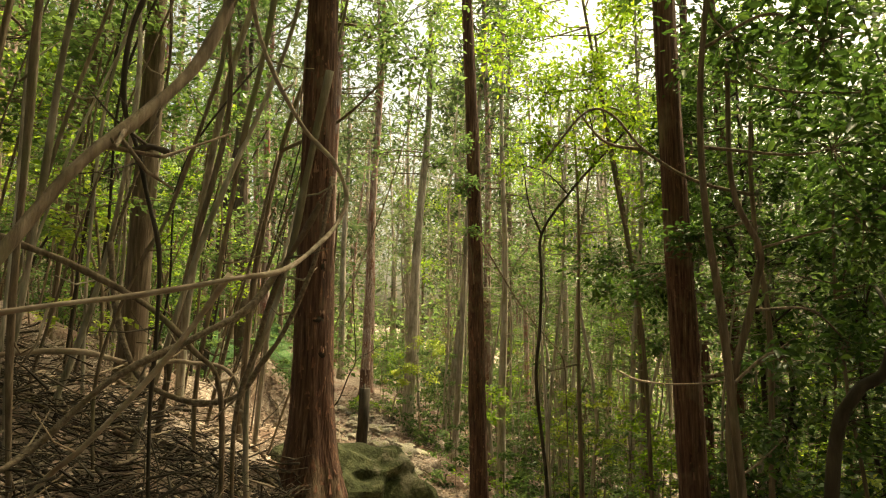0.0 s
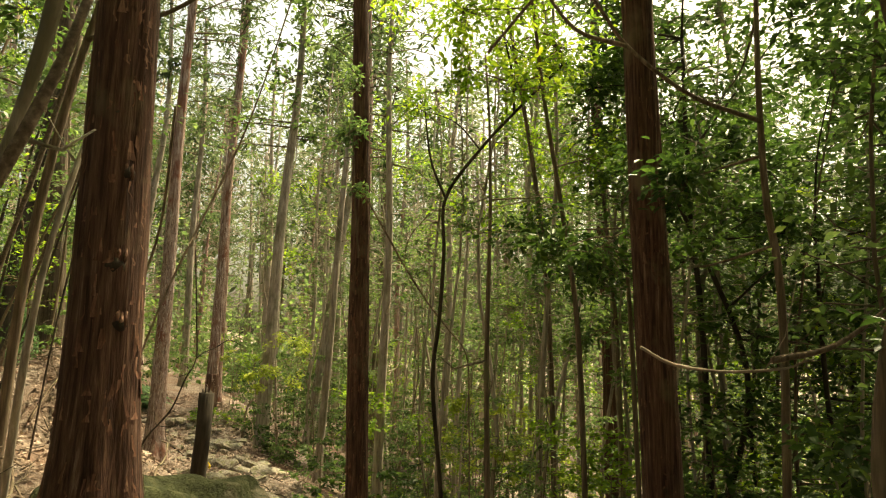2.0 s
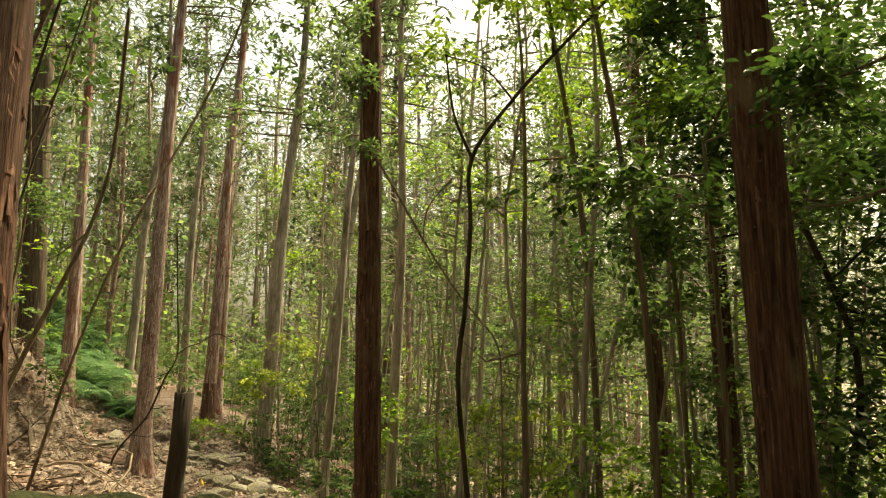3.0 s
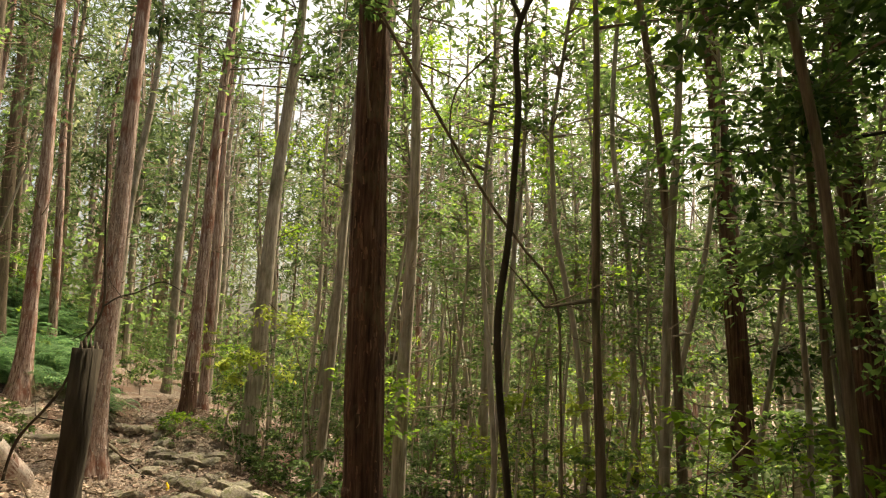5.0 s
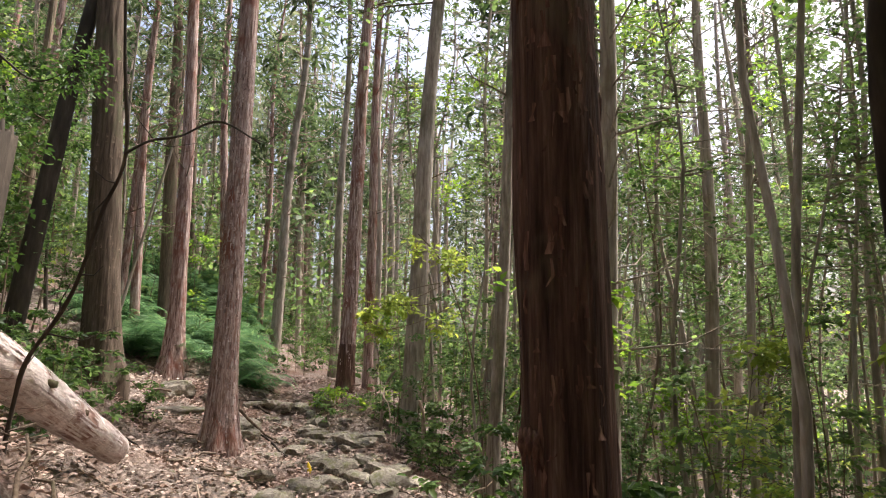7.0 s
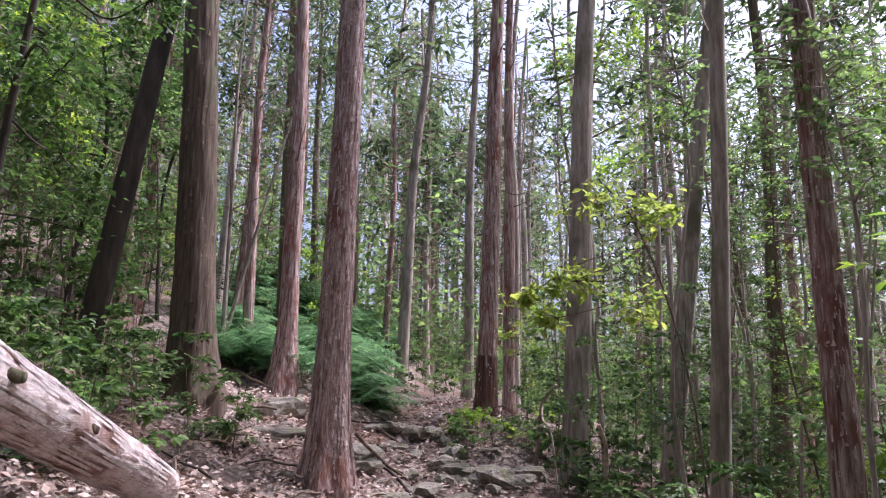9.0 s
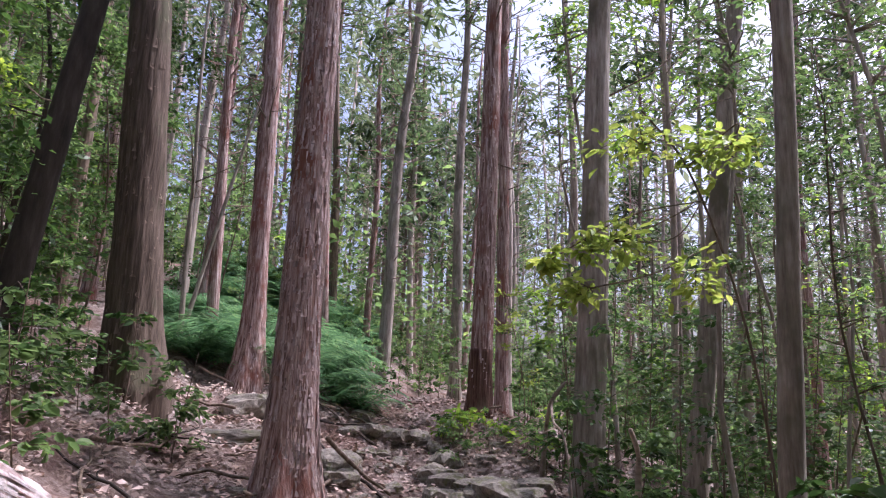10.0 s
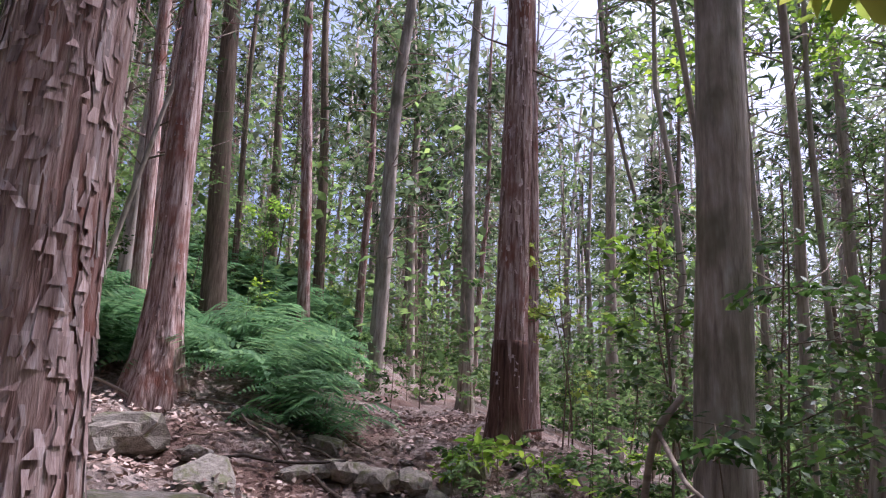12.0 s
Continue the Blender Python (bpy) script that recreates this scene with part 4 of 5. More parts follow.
for i, (x, y) in enumerate([(4.6, 4.2), (5.6, 7.0), (6.4, 9.6), (4.8, 2.2), (7.2, 12.2), (6.0, 5.2), (8.4, 7.6), (4.6, 9.8), (6.9, 14.6), (9.4, 12.4)]):
    z0 = ground_at(x, y)
    g = np.random.default_rng(700 + i)
    blobs = [((x + g.normal(0, 0.7), y + g.normal(0, 0.7), z0 + h), g.uniform(0.85, 1.2), 480) for h in (0.8, 1.8, 2.8, 3.8, 4.8, 5.8, 6.8, 7.8)]
    leafy_tree("bushy evergreen understorey tree with dense dark leaves", [foot(x, y), (x + g.normal(0, 0.15), y, z0 + 1.6), (x + g.normal(0, 0.3), y, z0 + 3.4), (x + g.normal(0, 0.4), y, z0 + 5.6)], 0.045, [], blobs, LEAF_DARK, 0.13, BARK_DARK, seed=30 + i)
for i, (x, y) in enumerate([(8.6, 5.0), (9.6, 9.0), (8.2, 11.4), (11.0, 13.0), (10.4, 16.6), (12.6, 10.0), (7.2, 8.6), (11.6, 19.6), (7.0, 2.0)]):
    z0 = ground_at(x, y)
    g = np.random.default_rng(860 + i)
    blobs = [((x + g.normal(0, 0.9), y + g.normal(0, 0.9), z0 + 1.5 + h), g.uniform(1.2, 1.7), 460) for h in (1, 2.2, 3.4, 4.6, 5.8, 7.0, 8.2, 9.4)]
    leafy_tree("tall evergreen understorey tree with dense dark leaves", [foot(x, y), (x + g.normal(0, 0.15), y, z0 + 2), (x + g.normal(0, 0.3), y, z0 + 5), (x + g.normal(0, 0.4), y, z0 + 9)], 0.06, [], blobs, LEAF_DARK, 0.19, BARK_DARK, seed=120 + i)
leafy_tree("tall understorey tree with a bright green spreading crown", [foot(3.9, 13.2), (3.8, 13.2, 1.0), (3.5, 13.0, 3.5), (3.0, 12.8, 6.0), (2.6, 12.6, 8.0)], 0.05, [],
           [((1.0, 13.0, 6.9), 0.95, 440), ((2.2, 12.5, 6.3), 0.95, 440), ((3.4, 13.0, 5.9), 0.9, 400), ((0.0, 12.6, 7.5), 0.95, 400), ((2.8, 11.6, 7.5), 1.0, 400), ((1.6, 11.4, 7.1), 0.9, 360), ((3.6, 13.2, 4.6), 0.7, 260)], LEAF_BRIGHT, 0.09, seed=41)
leafy_tree("tall understorey tree with a green spreading crown", [foot(7.0, 17.0), (7.0, 17.0, 1.0), (6.8, 17.0, 4.0), (6.6, 16.8, 8.0)], 0.06, [],
           [((5.4, 16.0, 6.0), 1.0, 420), ((6.4, 16.6, 7.0), 1.0, 420), ((7.6, 17.4, 6.4), 1.0, 420), ((5.0, 17.4, 7.2), 1.0, 420), ((6.2, 15.2, 5.2), 0.9, 380), ((8.4, 16.4, 5.4), 1.0, 380), ((7.0, 18.4, 8.0), 1.1, 380), ((5.6, 17.8, 4.6), 0.8, 320)], LEAF_GREEN, 0.095, seed=42)
for i, (x, y, top) in enumerate([(4.4, 15.4, 8.6), (5.2, 19.0, 8.8), (7.6, 9.2, 7.4), (9.2, 10.8, 7.8), (6.2, 20.4, 9.4), (8.8, 15.2, 8.8), (3.6, 23.4, 9.2), (9.6, 21.0, 9.4), (5.6, 11.2, 8.4), (0.9, 26.5, 8.8)]):
    g = np.random.default_rng(780 + i)
    blobs = [((x + g.normal(0, 1.0), y + g.normal(0, 0.9), top - 0.62 * k + g.normal(0, 0.2)), g.uniform(0.8, 1.25), int(g.integers(190, 300))) for k in range(9)]
    leafy_tree("slender understorey tree with an airy bright green crown", [foot(x, y), (x + g.normal(0, 0.15), y, 1.5), (x + g.normal(0, 0.3), y, 4.0), (x + g.normal(0, 0.3), y, top)], 0.05, [], blobs, LEAF_DARK if i in (2, 3, 5, 8) else LEAF_GREEN if i % 3 == 1 else LEAF_BRIGHT, 0.13, BARK_GREY, seed=60 + i)
# Crown added above the view to keep the sun off the thicket.
leafy_tree("tall leaning tree added so its dense unseen crown shades the thicket", [foot(-3.3, 8.7), (-3.2, 8.6, 2.0), (-2.7, 8.3, 4.8), (-1.6, 7.8, 7.4)], 0.06, [],
           [((-0.6, 7.2, 7.5), 1.2, 360), ((-1.6, 7.8, 7.9), 1.2, 360), ((0.2, 8.2, 8.2), 1.1, 320), ((-1.5, 6.2, 7.2), 1.2, 360), ((-2.6, 7.2, 7.4), 1.2, 360), ((-0.6, 5.8, 7.0), 1.0, 300), ((-2.6, 5.8, 7.0), 1.1, 320), ((-0.8, 8.8, 8.6), 1.1, 320)], LEAF_GREEN, 0.13, BARK_GREY, seed=75)
leafy_tree("overhanging tree with dark leaves above the path", [foot(3.3, 2.4), (3.2, 2.5, 1.6), (2.9, 2.8, 3.0), (2.4, 3.2, 3.9)], 0.04, [],
           [((2.5, 3.5, 3.55), 0.6, 330), ((3.1, 4.0, 3.3), 0.6, 330), ((2.0, 3.6, 3.75), 0.5, 260), ((3.3, 3.6, 2.5), 0.6, 300), ((1.5, 4.6, 4.1), 0.5, 240)], LEAF_DARK, 0.09, BARK_DARK, seed=40)
g = np.random.default_rng(871)
leafy_tree("evergreen tree with a thick curtain of dark leaves", [foot(5.0, 10.6), (4.9, 10.6, 1.2), (4.7, 10.5, 3.0), (4.6, 10.4, 5.2)], 0.045, [],
           [((3.5 + g.uniform(0, 1.7), 9.2 + g.uniform(0, 2.8), 2.1 + 0.32 * k), g.uniform(0.6, 0.85), 330) for k in range(14)], LEAF_DARK, 0.105, BARK_DARK, seed=141)
# Twenty leaf clumps added overhead, out of view, to shade the thicket floor.
leafy_tree("tall tree added so its unseen crown over the path shades the thicket", [foot(4.4, 5.6), (4.2, 5.6, 2.5), (3.6, 5.6, 5.0), (2.6, 5.8, 7.4)], 0.06, [],
           [((-1.5 + 1.2 * (k % 4), 3.2 + 1.3 * (k // 4), 7.2 + 0.25 * ((k * 5) % 4)), 1.2, 400) for k in range(20)], LEAF_GREEN, 0.14, BARK_BROWN, seed=140)
# Trees added mostly beyond the left edge of view to darken the bank.
for i, (x, y) in enumerate([(-4.2, 2.0), (-5.8, 4.8), (-6.8, 8.2), (-3.4, -0.8), (-7.8, 1.5)]):
    z0 = ground_at(x, y)
    g = np.random.default_rng(740 + i)
    blobs = [((x + g.normal(0.3, 0.9), y + g.normal(0, 0.9), z0 + h), g.uniform(0.9, 1.2), 440) for h in (3.2, 3.8, 4.4, 5.0, 5.6, 6.2)]
    leafy_tree("leaning understorey tree added for its dense green crown to shade the bank", [foot(x, y), (x + 0.1, y, z0 + 1.6), (x + 0.3, y, z0 + 3.2), (x + 0.6, y, z0 + 5.6)], 0.05, [], blobs, LEAF_GREEN, 0.1, BARK_BROWN, seed=50 + i)

# Crowns added to hold sky light off the thicket, only partly in view.
for i, (x, y) in enumerate([(-4.6, 6.4), (-5.4, 9.4), (-6.6, 6.0), (-4.4, 11.4)]):
    z0 = ground_at(x, y)
    g = np.random.default_rng(960 + i)
    blobs = [((x + g.normal(0.4, 0.8), y + g.normal(0, 0.8), z0 + h), g.uniform(0.9, 1.3), 400) for h in (3.0, 3.7, 4.4, 5.1, 5.8, 6.5, 7.2)]
    leafy_tree("slender understorey tree added for a green crown that shades the thicket", [foot(x, y), (x + 0.1, y, z0 + 1.8), (x + 0.3, y, z0 + 3.8), (x + 0.5, y, z0 + 6.4)], 0.045, [], blobs, LEAF_DARK if i % 2 else LEAF_GREEN, 0.12, BARK_BROWN, seed=150 + i)

# ---- tangle of stems and vines at the start ----


def vine(label, pts, r, mat, seed, name="vine", twigs=2):
    g = np.random.default_rng(seed)
    line = smooth_line(pts, 8)
    o = line[0].copy()
    ob = thing(name, label, name.replace("_", " "), Vector(o), "tangle of stems")
    sh = Shape()
    n = len(line)
    rad = r * (1 - 0.35 * np.linspace(0, 1, n)) * (1 + 0.12 * np.sin(np.linspace(0, n * 0.5, n) + seed))
    tube(sh, line - o, rad, 9, 0.05)
    part("stem", sh, mat, ob)
    for k in range(twigs):
        i = int(g.integers(2, n - 1))
        d = g.normal(0, 1, 3)
        d /= np.linalg.norm(d)
        L = g.uniform(0.15, 0.5)
        tw = Shape()
        tube(tw, [line[i] - o, line[i] + d * L * 0.5 - o + g.normal(0, 0.02, 3), line[i] + d * L - o + np.array([0, 0, 0.08])], [r * 0.4, r * 0.15], 5)
        part("twig", tw, mat, ob)
    return ob


def down(pts):
    """Leads the last point on into the ground."""
    x, y, z = pts[-1]
    return pts + [(x + 0.02, y + 0.05, ground_at(x, y + 0.05) - 0.08)]


VINE = surface("vine_bark", [(0.3, (0.05, 0.036, 0.025)), (0.5, (0.12, 0.09, 0.065)), (0.72, (0.24, 0.19, 0.145))], 40, (1, 1, 1), 0.85, 0.5, (0.1, 0.07, 0.045), 3, vary=0.2)
vine("thick slanting brown branch overhanging the path", [(-0.6, 2.2, 2.9), (-0.67, 2.07, 2.44), (-0.74, 1.94, 2.1), (-0.83, 1.79, 1.88), (-0.92, 1.64, 1.69), (-1.05, 1.5, 1.38), (-1.3, 1.3, 0.9), foot(-1.5, 1.2)], 0.02, BARK_BROWN, 1, "slanting_branch", 4)
vine("pale vine looping down and back before the cedar", [(-1.5, 4.6, 4.6), (-1.44, 4.6, 3.92), (-1.37, 4.66, 3.48), (-1.23, 4.7, 3.12), (-1.02, 4.75, 2.76), (-0.8, 4.78, 2.52), (-0.71, 4.81, 2.28), (-0.74, 4.6, 2.05), (-0.78, 4.2, 1.86), (-0.82, 3.5, 1.63), (-1.0, 3.2, 1.55), (-1.33, 3.0, 1.46), (-1.75, 2.75, 1.37), (-2.4, 2.5, 1.2), foot(-3.2, 2.4)], 0.018, DEADWOOD, 2, "vine", 3)
vine("sagging pale vine loop in the thicket", [(-2.26, 4.56, 1.89), (-2.19, 4.56, 1.47), (-2.09, 4.55, 1.17), (-1.93, 4.53, 0.96), (-1.61, 4.49, 0.85), (-1.34, 4.54, 0.89), (-1.19, 4.56, 1.11), (-1.05, 4.58, 1.34), (-0.86, 4.57, 1.84), (-0.8, 4.7, 2.4)], 0.023, VINE, 3, "vine", 2)
vine("slanting dry branch across the thicket", [(-1.0, 4.18, 1.72), (-1.14, 4.01, 1.45), (-1.4, 3.83, 1.26), (-1.74, 3.66, 1.05), (-2.03, 3.5, 0.72), (-2.18, 3.31, 0.59), foot(-2.6, 3.1)], 0.023, VINE, 4, "slanting_branch", 4)
vine("bent branch reaching down through the thicket", [(-2.81, 3.95, 1.9), (-2.56, 4.04, 1.81), (-2.26, 4.14, 1.69), (-1.85, 4.25, 1.46), (-1.59, 4.37, 1.19), (-1.43, 4.48, 0.9), foot(-1.4, 4.55)], 0.024, BARK_BROWN, 5, "slanting_branch", 3)
vine("level dry branch low in the thicket", [foot(-3.5, 4.1), (-2.87, 4.25, 1.11), (-2.42, 4.52, 1.16), (-2.13, 4.8, 1.07), (-1.88, 5.06, 1.08), (-1.6, 5.4, 0.9), foot(-1.5, 5.6)], 0.022, DEADWOOD, 6, "fallen_branch", 2)
vine("dry slanting stick in the thicket", [(-1.1, 3.5, 1.6), (-1.28, 3.43, 1.29), (-1.51, 3.41, 0.99), (-1.73, 3.39, 0.74), (-1.94, 3.37, 0.53), foot(-2.1, 3.4)], 0.017, DEADWOOD, 7, "fallen_branch", 2)
for i, (pts, r, mat) in enumerate([
        ([(-1.99, 3.16, 3.9), (-2.04, 3.21, 2.93), (-2.09, 3.3, 2.23), (-2.16, 3.42, 1.36), (-2.17, 3.53, 0.6)], 0.03, BARK_BROWN),
        ([(-1.95, 3.8, 4.4), (-2.15, 3.9, 3.84), (-2.35, 4.0, 3.11), (-2.47, 4.1, 2.28), (-2.58, 4.19, 1.59), (-2.69, 4.28, 0.95)], 0.034, BARK_GREY),
        ([(-1.4, 3.5, 4.0), (-1.56, 3.55, 3.45), (-1.76, 3.61, 2.98), (-1.8, 3.66, 2.57), (-1.72, 3.7, 2.3), (-1.66, 3.73, 2.04), (-1.59, 3.77, 1.73), (-1.6, 3.83, 1.26), (-1.63, 3.89, 0.82)], 0.022, BARK_DARK),
        ([(-1.2, 4.0, 4.5), (-1.34, 4.11, 3.8), (-1.45, 4.21, 3.07), (-1.53, 4.24, 2.78), (-1.68, 4.3, 2.34), (-1.82, 4.35, 1.98), (-1.99, 4.38, 1.68), (-2.2, 4.4, 1.0)], 0.022, BARK_BROWN),
        ([(-0.77, 4.14, 2.1), (-0.86, 4.15, 1.93), (-1.0, 4.18, 1.68), (-1.16, 4.25, 1.2), (-1.28, 4.31, 0.71)], 0.027, VINE),
        ([(-1.3, 5.1, 4.6), (-1.47, 5.25, 3.61), (-1.64, 5.34, 2.84), (-1.77, 5.44, 2.06), (-1.93, 5.55, 1.25), (-2.01, 5.65, 0.7)], 0.034, BARK_BROWN),
        ([(-0.9, 5.0, 3.3), (-1.05, 5.08, 2.55), (-1.15, 5.15, 2.03), (-1.31, 5.22, 1.43), (-1.48, 5.29, 0.91)], 0.04, BARK_GREY)]):
    vine("thin crooked stem leaning in the thicket", down(pts), 0.75 * r, mat, 20 + i, "thicket_stem", 4)
vine("hooked dark twig on a crooked stem", [(-1.75, 3.7, 2.29), (-1.7, 3.7, 2.31), (-1.64, 3.7, 2.32), (-1.54, 3.7, 2.29)], 0.025, BARK_DARK, 40, "hooked_twig", 1)
vine("bare pale twig reaching out before the red trunk", [(1.43, 5.68, 1.05), (1.61, 5.69, 0.97), (1.9, 5.69, 0.94), (2.22, 5.69, 0.96), (2.35, 5.69, 1.0)], 0.009, DEADWOOD, 41, "bare_twig", 1)
g = np.random.default_rng(77)
for i in range(64):
    y = g.uniform(4.6, 15)
    x = -g.uniform(1.9, 3.0 + 0.45 * y)
    if -3.2 < x < 0 and y > 11.2:
        continue
    h = g.uniform(3.5, 7)
    lean = g.uniform(0.05, 0.3)
    b = ground_at(x, y)
    bow = g.normal(0, 0.25)
    pts = [(x - 0.02, y, b - 0.1), (x + lean * h * 0.25 + bow * 0.5, y + g.normal(0, 0.15), b + h * 0.3), (x + lean * h * 0.6 + bow, y + g.normal(0, 0.25), b + h * 0.65), (x + lean * h, y + g.normal(0, 0.3), b + h)]
    vine("thin leaning stem in the thicket", pts, g.uniform(0.01, 0.03), (BARK_BROWN, BARK_GREY, VINE, BARK_DARK)[int(g.integers(0, 4))], 100 + i, "thicket_stem", 4)
scatter("tall", 16, (-8, -2.5), (5.5, 15), 41, (0.8, 1.1), ok=lambda x, y: x < -3.2)
scatter("mid", 10, (-7, -2.5), (6, 13), 42, (0.6, 1.0), ok=lambda x, y: x < -3.4)
near_tree(-3.61, 8.0, 0.02, -0.03, 0.14, BARK_BROWN, "brown cedar behind the thicket", 12, 0.06, 26, 0.01, 150, 0.045, CROWNS[0], 7.5, 6, 2.5, "cedars", 90, 0.08)

# ---- rocks, stump, log ----


def rock_mesh(seed, mat, squash=0.6, name="stone", level=2, rough=0.28):
    bm = bmesh.new()
    bmesh.ops.create_icosphere(bm, subdivisions=level, radius=1)
    for v in bm.verts:
        q = v.co.copy()
        k = 1 + rough * noise.noise(q * 1.3 + Vector((seed * 7.1, 0, 0))) + 0.5 * rough * noise.noise(q * 3.1 + Vector((0, seed * 3.3, 0)))
        c = [abs(t) ** 0.75 * (1 if t > 0 else -1) for t in q]
        v.co = Vector((c[0] * k, c[1] * k * 0.85, c[2] * k * squash))
    me = bpy.data.meshes.new(name)
    bm.to_mesh(me)
    bm.free()
    me.materials.append(mat)
    return me


def lone(name, me, label, category, at, size, turn=0.0, group="", tilt=(0, 0)):
    ob = new(name, me)
    ob.location, ob.rotation_euler, ob.scale = at, (*tilt, turn), size if isinstance(size, tuple) else (size, size, size)
    return tagged(ob, label, category, group)


boulder = lone("boulder", rock_mesh(3, MOSSY, 0.62, "boulder", 5, 0.42), "large mossy boulder at the foot of the cedar", "boulder", (-1.0, 7.75, -0.42), (0.72, 0.85, 0.85), 0.4)
lone("boulder", rock_mesh(8, ROCK, 0.6, "boulder", 4, 0.3), "grey rock slab half buried on the bank", "boulder", (-4.6, 20.6, ground_at(-4.6, 20.6) - 0.05), (0.75, 0.4, 0.3), 0.5)
lone("boulder", rock_mesh(9, ROCK, 0.6, "boulder", 4, 0.3), "grey rock at the path edge beside the cedar foot", "boulder", (-3.45, 20.4, ground_at(-3.45, 20.4)), (0.32, 0.26, 0.3), 1.5)
lone("boulder", rock_mesh(12, ROCK, 0.6, "boulder", 4, 0.3), "pale rock beside the mossy boulder", "boulder", (-0.62, 9.2, ground_at(-0.62, 9.2)), (0.4, 0.5, 0.4), 0.9)
STONES = [rock_mesh(20 + i, ROCK, 0.5, "stone", 2, 0.4) for i in range(6)]
g = np.random.default_rng(5)
for i in range(290):
    y = g.uniform(7.5, 25) if i < 130 else g.uniform(15.5, 23.5)
    px = np.interp(y, PATH_Y, PATH_X)
    x = px + g.normal(0.1, 0.75)
    s = min(0.24, 0.04 + 0.06 * g.exponential())
    lone("stone", STONES[i % 6], "grey-brown stone lying on the path", "stone", (x, y, ground_at(x, y) + s * 0.12), (s, s, s * g.uniform(0.7, 1.1)), g.uniform(0, 6.28), "path stones", (g.normal(0, 0.25), g.normal(0, 0.25)))
for i, (x, y, s) in enumerate([(-2.55, 21.4, 0.2), (-2.3, 21.2, 0.17), (-2.8, 21.8, 0.16), (-2.1, 21.5, 0.2), (-1.95, 20.9, 0.22), (-2.45, 20.8, 0.15), (-1.6, 21.3, 0.2), (-2.6, 20.2, 0.17), (-2.2, 19.8, 0.15), (-1.9, 19.4, 0.2), (-2.7, 19.5, 0.12)]):
    lone("stone", STONES[i % 6], "rounded brown rock at the path edge", "stone", (x, y, ground_at(x, y) + 0.02), (s * 1.2, s, s * 1.1), i * 1.1, "path rocks")
for i, (x, y, s) in enumerate([(-4.19, 23.18, 0.17), (-4.03, 22.67, 0.13), (-3.84, 22.81, 0.2), (-4.12, 22.43, 0.12), (-3.61, 22.84, 0.2), (-3.3, 23.0, 0.17), (-5.33, 21.96, 0.3), (-4.78, 22.12, 0.13), (-5.08, 23.17, 0.1), (-2.47, 20.58, 0.16), (-1.63, 19.16, 0.2), (-0.94, 19.25, 0.2), (-3.22, 20.12, 0.14), (-2.82, 22.19, 0.13), (-3.23, 20.02, 0.15), (-5.4, 22.06, 0.3), (-2.79, 22.42, 0.16), (-3.34, 22.16, 0.12)]):
    lone("stone", STONES[(i * 5) % 6], "angular grey rock set in the path", "stone", (x, y, ground_at(x, y) + 0.3 * s), (s * 1.15, s * 0.9, s * 0.95), i * 2.3, "path rocks", (0.2 * math.sin(i * 3), 0.2 * math.cos(i * 5)))

stump = thing("stump", "dark broken tree stump standing on the bank", "stump", (-1.37, 11.95, ground_at(-1.37, 11.95)))
sh = Shape()
b0 = ground_at(-1.37, 11.95)
tz = np.array([-0.2, 0, 0.2, 0.4, 0.6, 0.8, 0.39 - b0])
tube(sh, np.stack([0.03 * tz, -0.03 * tz, tz], 1), [0.13, 0.105, 0.098, 0.092, 0.09, 0.09, 0.085], 26, 0.22)
part("wood", sh, BARK_DARK, stump)
sh = Shape()
for k in range(7):
    a = k * 0.9
    t = 0.38 - b0
    tube(sh, [(0.05 * math.cos(a) + 0.03 * t, 0.05 * math.sin(a), t - 0.02), (0.055 * math.cos(a) + 0.03 * t, 0.055 * math.sin(a), t + 0.03 + 0.03 * (k % 3))], [0.02, 0.006], 5)
part("splintered_rim", sh, BARK_DARK, stump)["kind"] = "stuff"

log = thing("fallen_log", "fallen pale log with flaking bark and sawn end", "log", (-3.29, 16.45, -1.2))
line = smooth_line([(0, 0, 0.0), (0.02, -1.0, 0.44), (0.06, -2.0, 0.86), (0.1, -2.9, 1.1)], 14)
sh = Shape()
sd = 30
rg = np.zeros((len(line), sd))
for i in range(len(line)):
    for j in range(sd):
        a = 2 * math.pi * j / sd
        rg[i, j] = 0.022 * noise.noise((math.cos(a) * 3, math.sin(a) * 3, i * 0.35)) + 0.012 * noise.noise((math.cos(a) * 9, math.sin(a) * 9, i * 0.5))
tube(sh, line, [0.14, 0.17, 0.2, 0.27], sd, 0, rg)
lt = part("trunk", sh, PALE_LOG, log)
g = np.random.default_rng(88)
sh = Shape()
for k in range(520):
    i = int(g.integers(1, len(line) - 5))
    a = g.uniform(0, 6.28)
    ln, wd, lift = int(g.integers(2, 6)), g.uniform(0.02, 0.07), g.uniform(0.002, 0.012)
    q = []
    for jj, aa, up in ((i, a - wd, 0.0), (i, a + wd, 0.0), (min(i + ln, len(line) - 1), a + wd * 0.6, lift), (min(i + ln, len(line) - 1), a - wd * 0.6, lift)):
        rr = np.interp(jj / (len(line) - 1), [0, 0.33, 0.67, 1], [0.14, 0.17, 0.2, 0.27]) + 0.008 + up
        q.append(line[jj] + rr * np.array([math.cos(aa), 0.4 * math.sin(aa), 0.91 * math.sin(aa)]))
    sh.quads(np.array(q)[None])
part("peeling_bark", sh, PALE_LOG_FLAKE, lt, "loose flakes of pale bark", False)["kind"] = "stuff"
sh = Shape()
tube(sh, [(0, 0.012, -0.006), (0, 0.02, -0.01)], [0.12, 0.115], 20)
part("sawn_end", sh, DEADWOOD, log, "brown weathered sawn end")
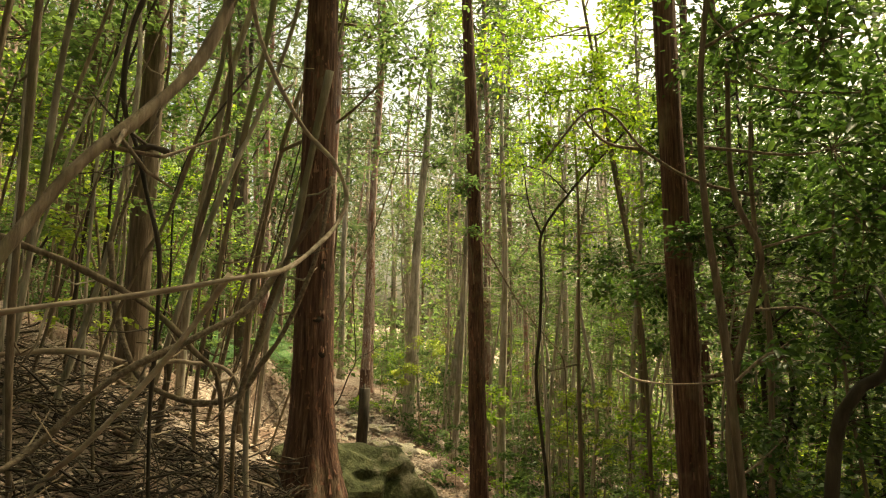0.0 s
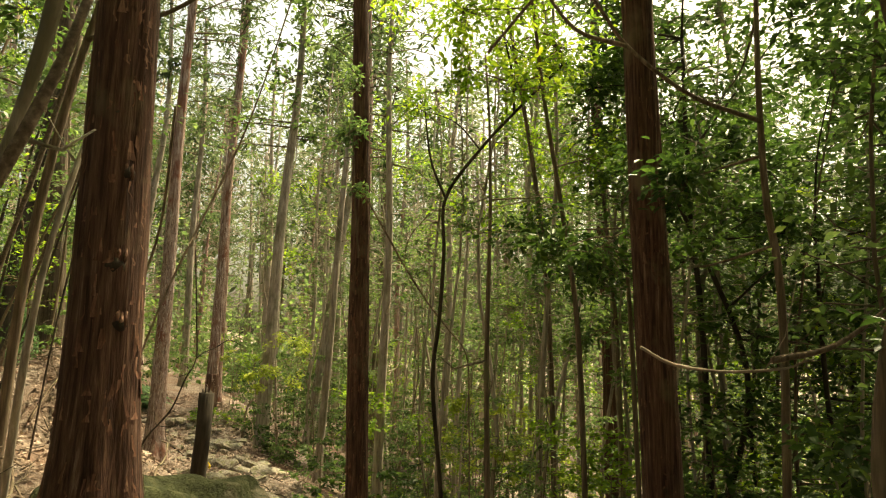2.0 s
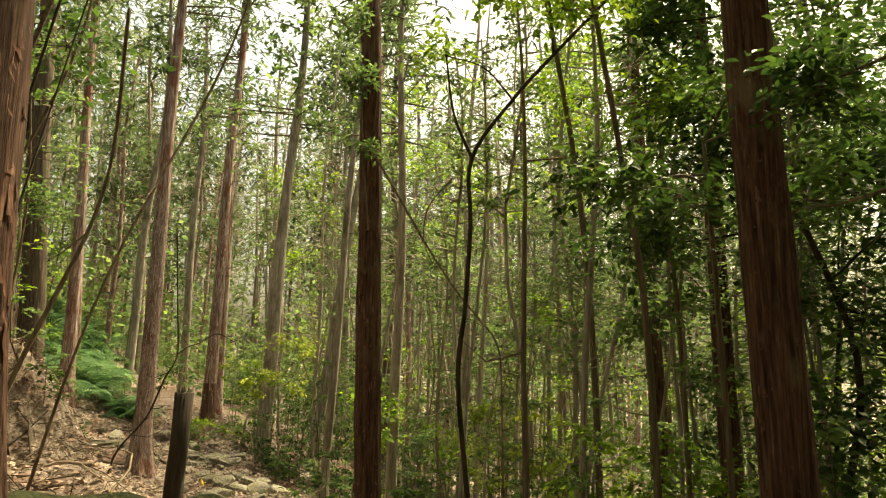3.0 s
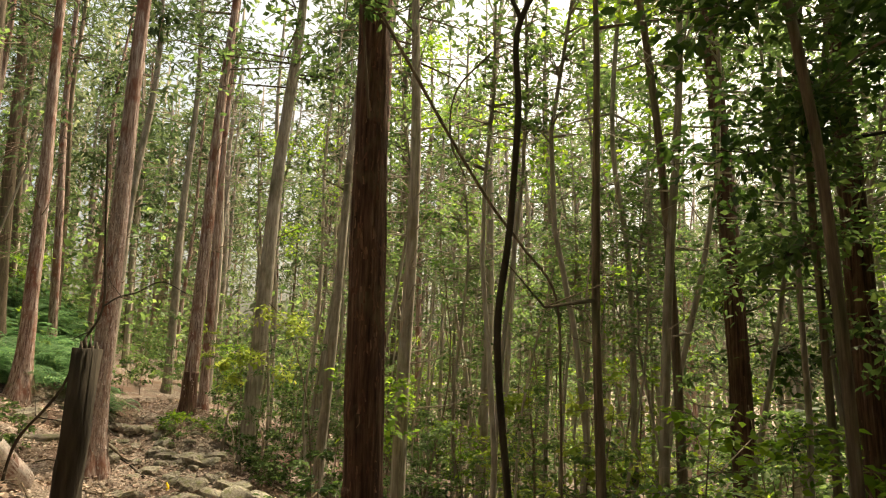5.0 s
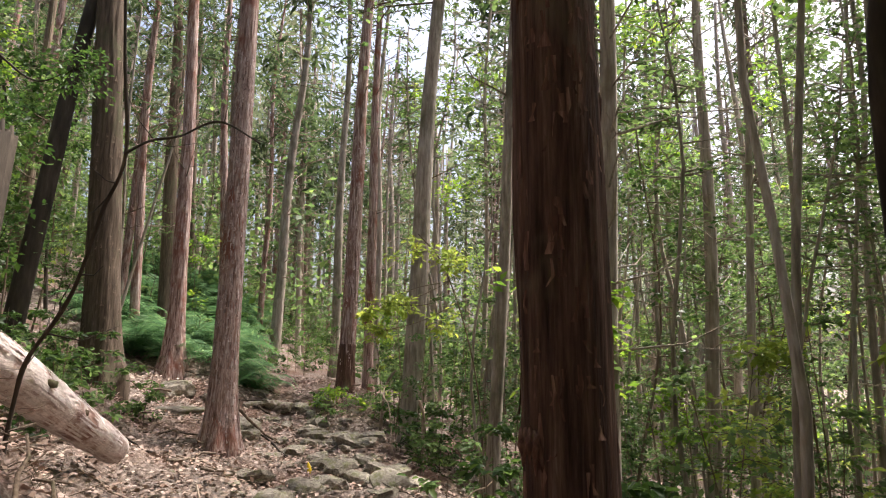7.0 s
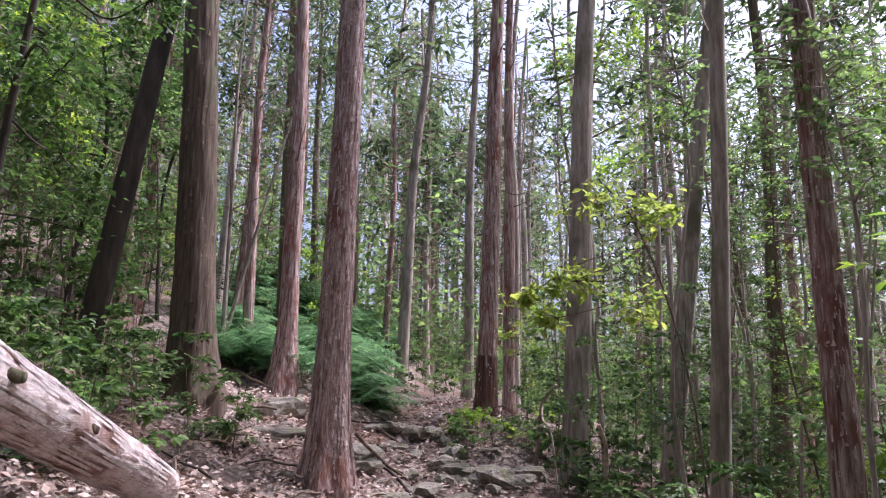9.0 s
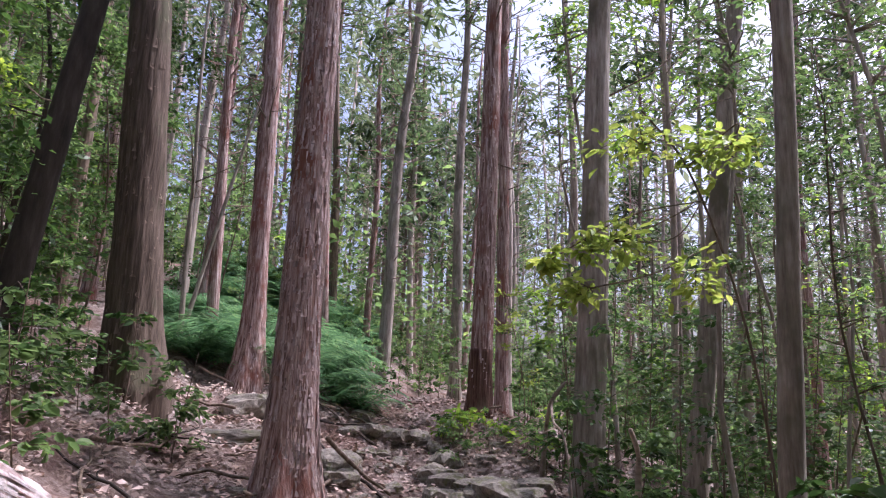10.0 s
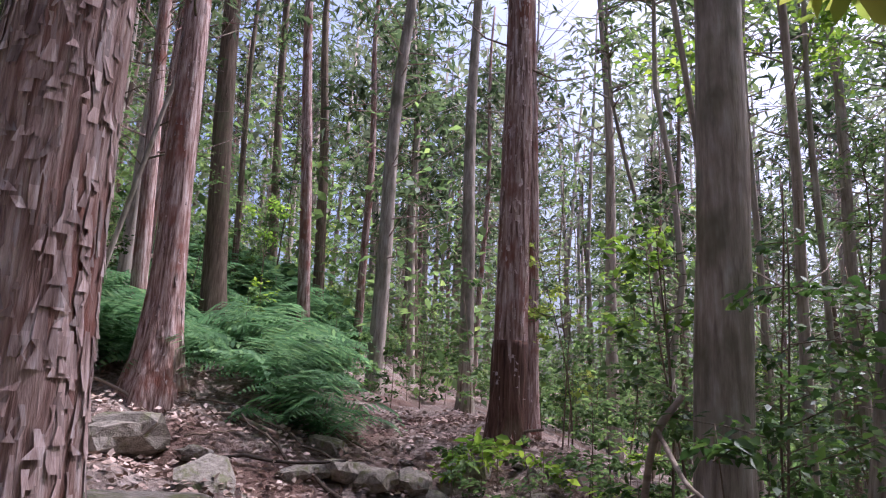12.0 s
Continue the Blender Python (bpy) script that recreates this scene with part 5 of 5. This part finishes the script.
for k, (i, dx) in enumerate([(3, 0.12), (12, 0.16), (20, 0.2)]):
    sh = Shape()
    tube(sh, [line[i] + np.array([dx * 0.8, 0, 0.03]), line[i] + np.array([dx * 1.15, 0.03, 0.02])], [0.035, 0.024], 9, 0.2)
    part("branch_stub", sh, BARK_BROWN, log)
marker = thing("path_marker", "small yellow plastic marker on the path", "marker", (-2.03, 19.0, ground_at(-2.03, 19.0)))
sh = Shape()
tube(sh, smooth_line([(0, 0, -0.05), (0.005, 0, 0.05), (-0.01, 0.01, 0.1), (-0.02, 0.01, 0.14)], 4), [0.016, 0.03, 0.024, 0.012], 8, 0.1)
part("tape", sh, YELLOW, marker)

# dead snags beside the path
for i, (pts, r) in enumerate([([foot(-0.64, 19.9), (-0.62, 19.86, -1.2), (-0.62, 19.82, -1.0), (-0.68, 19.75, -0.81)], 0.028),
                              ([foot(-1.59, 21.85), (-1.55, 21.8, -1.2), (-1.47, 21.64, -0.66), (-1.3, 21.63, -0.39)], 0.03),
                              ([(-1.45, 21.6, -0.6), (-1.38, 20.9, -0.8), (-1.25, 20.7, -1.0), foot(-1.15, 20.6)], 0.014)]):
    vine("pale crooked dead branch standing by the path", pts, r, DEADWOOD, 60 + i, "dead_branch", 1)
vine("dark crooked stem leaning over the fallen log", [foot(-2.5, 13.8), (-2.45, 13.78, -0.6), (-2.34, 13.69, -0.37), (-2.13, 13.61, -0.12), (-1.99, 13.54, 0.08), (-1.83, 13.46, 0.49), (-1.69, 13.39, 0.8), (-1.72, 13.32, 1.4), (-1.8, 13.3, 2.4)], 0.015, BARK_DARK, 70, "crooked_stem", 7)
vine("bare thin branch reaching over the path", [(-1.69, 13.37, 0.79), (-1.58, 13.44, 0.89), (-1.45, 13.53, 0.95), (-1.26, 13.62, 1.07), (-1.05, 13.76, 0.98)], 0.009, BARK_DARK, 71, "bare_branch", 5)

# ---- litter ----
g = np.random.default_rng(55)
sh = Shape()
for i in range(3200):
    y = g.uniform(1.8, 10.5) if i < 2600 else g.uniform(11.8, 14.8)
    x = -g.uniform(0.95, 5.5) if i < 2600 else -g.uniform(2.2, 5.0)
    if x > -2.3 and 6.6 < y < 9:
        continue
    z0 = ground_at(x, y) + g.exponential(0.07)
    a, L = g.uniform(0, 6.28), g.uniform(0.12, 0.5)
    d = np.array([math.cos(a), math.sin(a), g.normal(0.05, 0.3)]) * L
    p = np.array([x, y, z0])
    tube(sh, [p - d * 0.5, p + g.normal(0, 0.02, 3), p + d * 0.5], [g.uniform(0.003, 0.009), 0.002], 3)
tagged(new("brushwood", sh.mesh("brushwood", VINE)), "tangle of dry brown twigs on the ground", "brushwood", kind="stuff")
# Second twig layer; its dark bark colour stands in for the thicket's shade.
sh = Shape()
for i in range(3400):
    x, y = -g.uniform(1.25, 5.4), g.uniform(1.6, 6.4)
    p = np.array([x, y, ground_at(x, y) + 0.02 + g.exponential(0.1)])
    a, L = g.uniform(0, 6.28), g.uniform(0.15, 0.6)
    d = np.array([math.cos(a), math.sin(a), g.normal(0.1, 0.3)]) * L
    tube(sh, [p - d * 0.5, p + g.normal(0, 0.02, 3), p + d * 0.5], [g.uniform(0.003, 0.012), 0.002], 3)
tagged(new("brushwood", sh.mesh("brushwood", BARK_DARK)), "twigs heaped under the thicket, darkened for the shade there", "brushwood", kind="stuff")
STICKS = []
for i in range(5):
    g = np.random.default_rng(600 + i)
    sh = Shape()
    L = 0.5
    p = np.stack([np.linspace(-L, L, 8), 0.05 * np.cumsum(g.normal(0, 0.6, 8)), 0.01 + 0.02 * np.abs(g.normal(0, 1, 8))], 1)
    tube(sh, p, [0.016, 0.006], 5, 0.1)
    STICKS.append(sh.mesh("stick", (BARK_BROWN, DEADWOOD, BARK_DARK, BARK_BROWN, VINE)[i]))
g = np.random.default_rng(9)
for i in range(290):
    if i < 150:
        y = g.uniform(3, 9)
        x = -g.uniform(0.9, 5)
    else:
        y = g.uniform(9, 24)
        x = np.interp(y, PATH_Y, PATH_X) + g.choice([-1, 1]) * g.uniform(0.6, 3.2)
    s = g.uniform(0.4, 1.5)
    e = 0.15
    a = g.uniform(0, 3.14)
    slope = (ground_at(x + math.cos(a) * e, y + math.sin(a) * e) - ground_at(x - math.cos(a) * e, y - math.sin(a) * e)) / (2 * e)
    lone("stick", STICKS[i % 5], "dry fallen stick on the forest floor", "stick", (x, y, ground_at(x, y) + 0.025), s, 0, "fallen sticks").rotation_euler = (0, -math.atan(slope) + g.normal(0, 0.1), a)
g = np.random.default_rng(10)
n = 48000
y = g.uniform(-1, 26, n)
x = np.interp(y, PATH_Y, PATH_X) + g.normal(-0.7, 2.2, n)
keep = (x > -0.9) | (y > 7.5) | (g.uniform(0, 1, n) < 0.25)
x, y = x[keep], y[keep]
n = len(x)
z = land(x, y) + g.uniform(0.03, 0.075, n)
sh = Shape()
ax = np.stack([g.normal(0, 1, n), g.normal(0, 1, n), g.normal(0, 0.5, n)], 1)
leaves(sh, np.stack([x, y, z], 1), 0.065, 0.0, 0.3, ax, 0.4)
tagged(new("leaf_litter", sh.mesh("leaf_litter", LITTER)), "dry brown fallen leaves covering the ground", "leaf litter", kind="stuff")
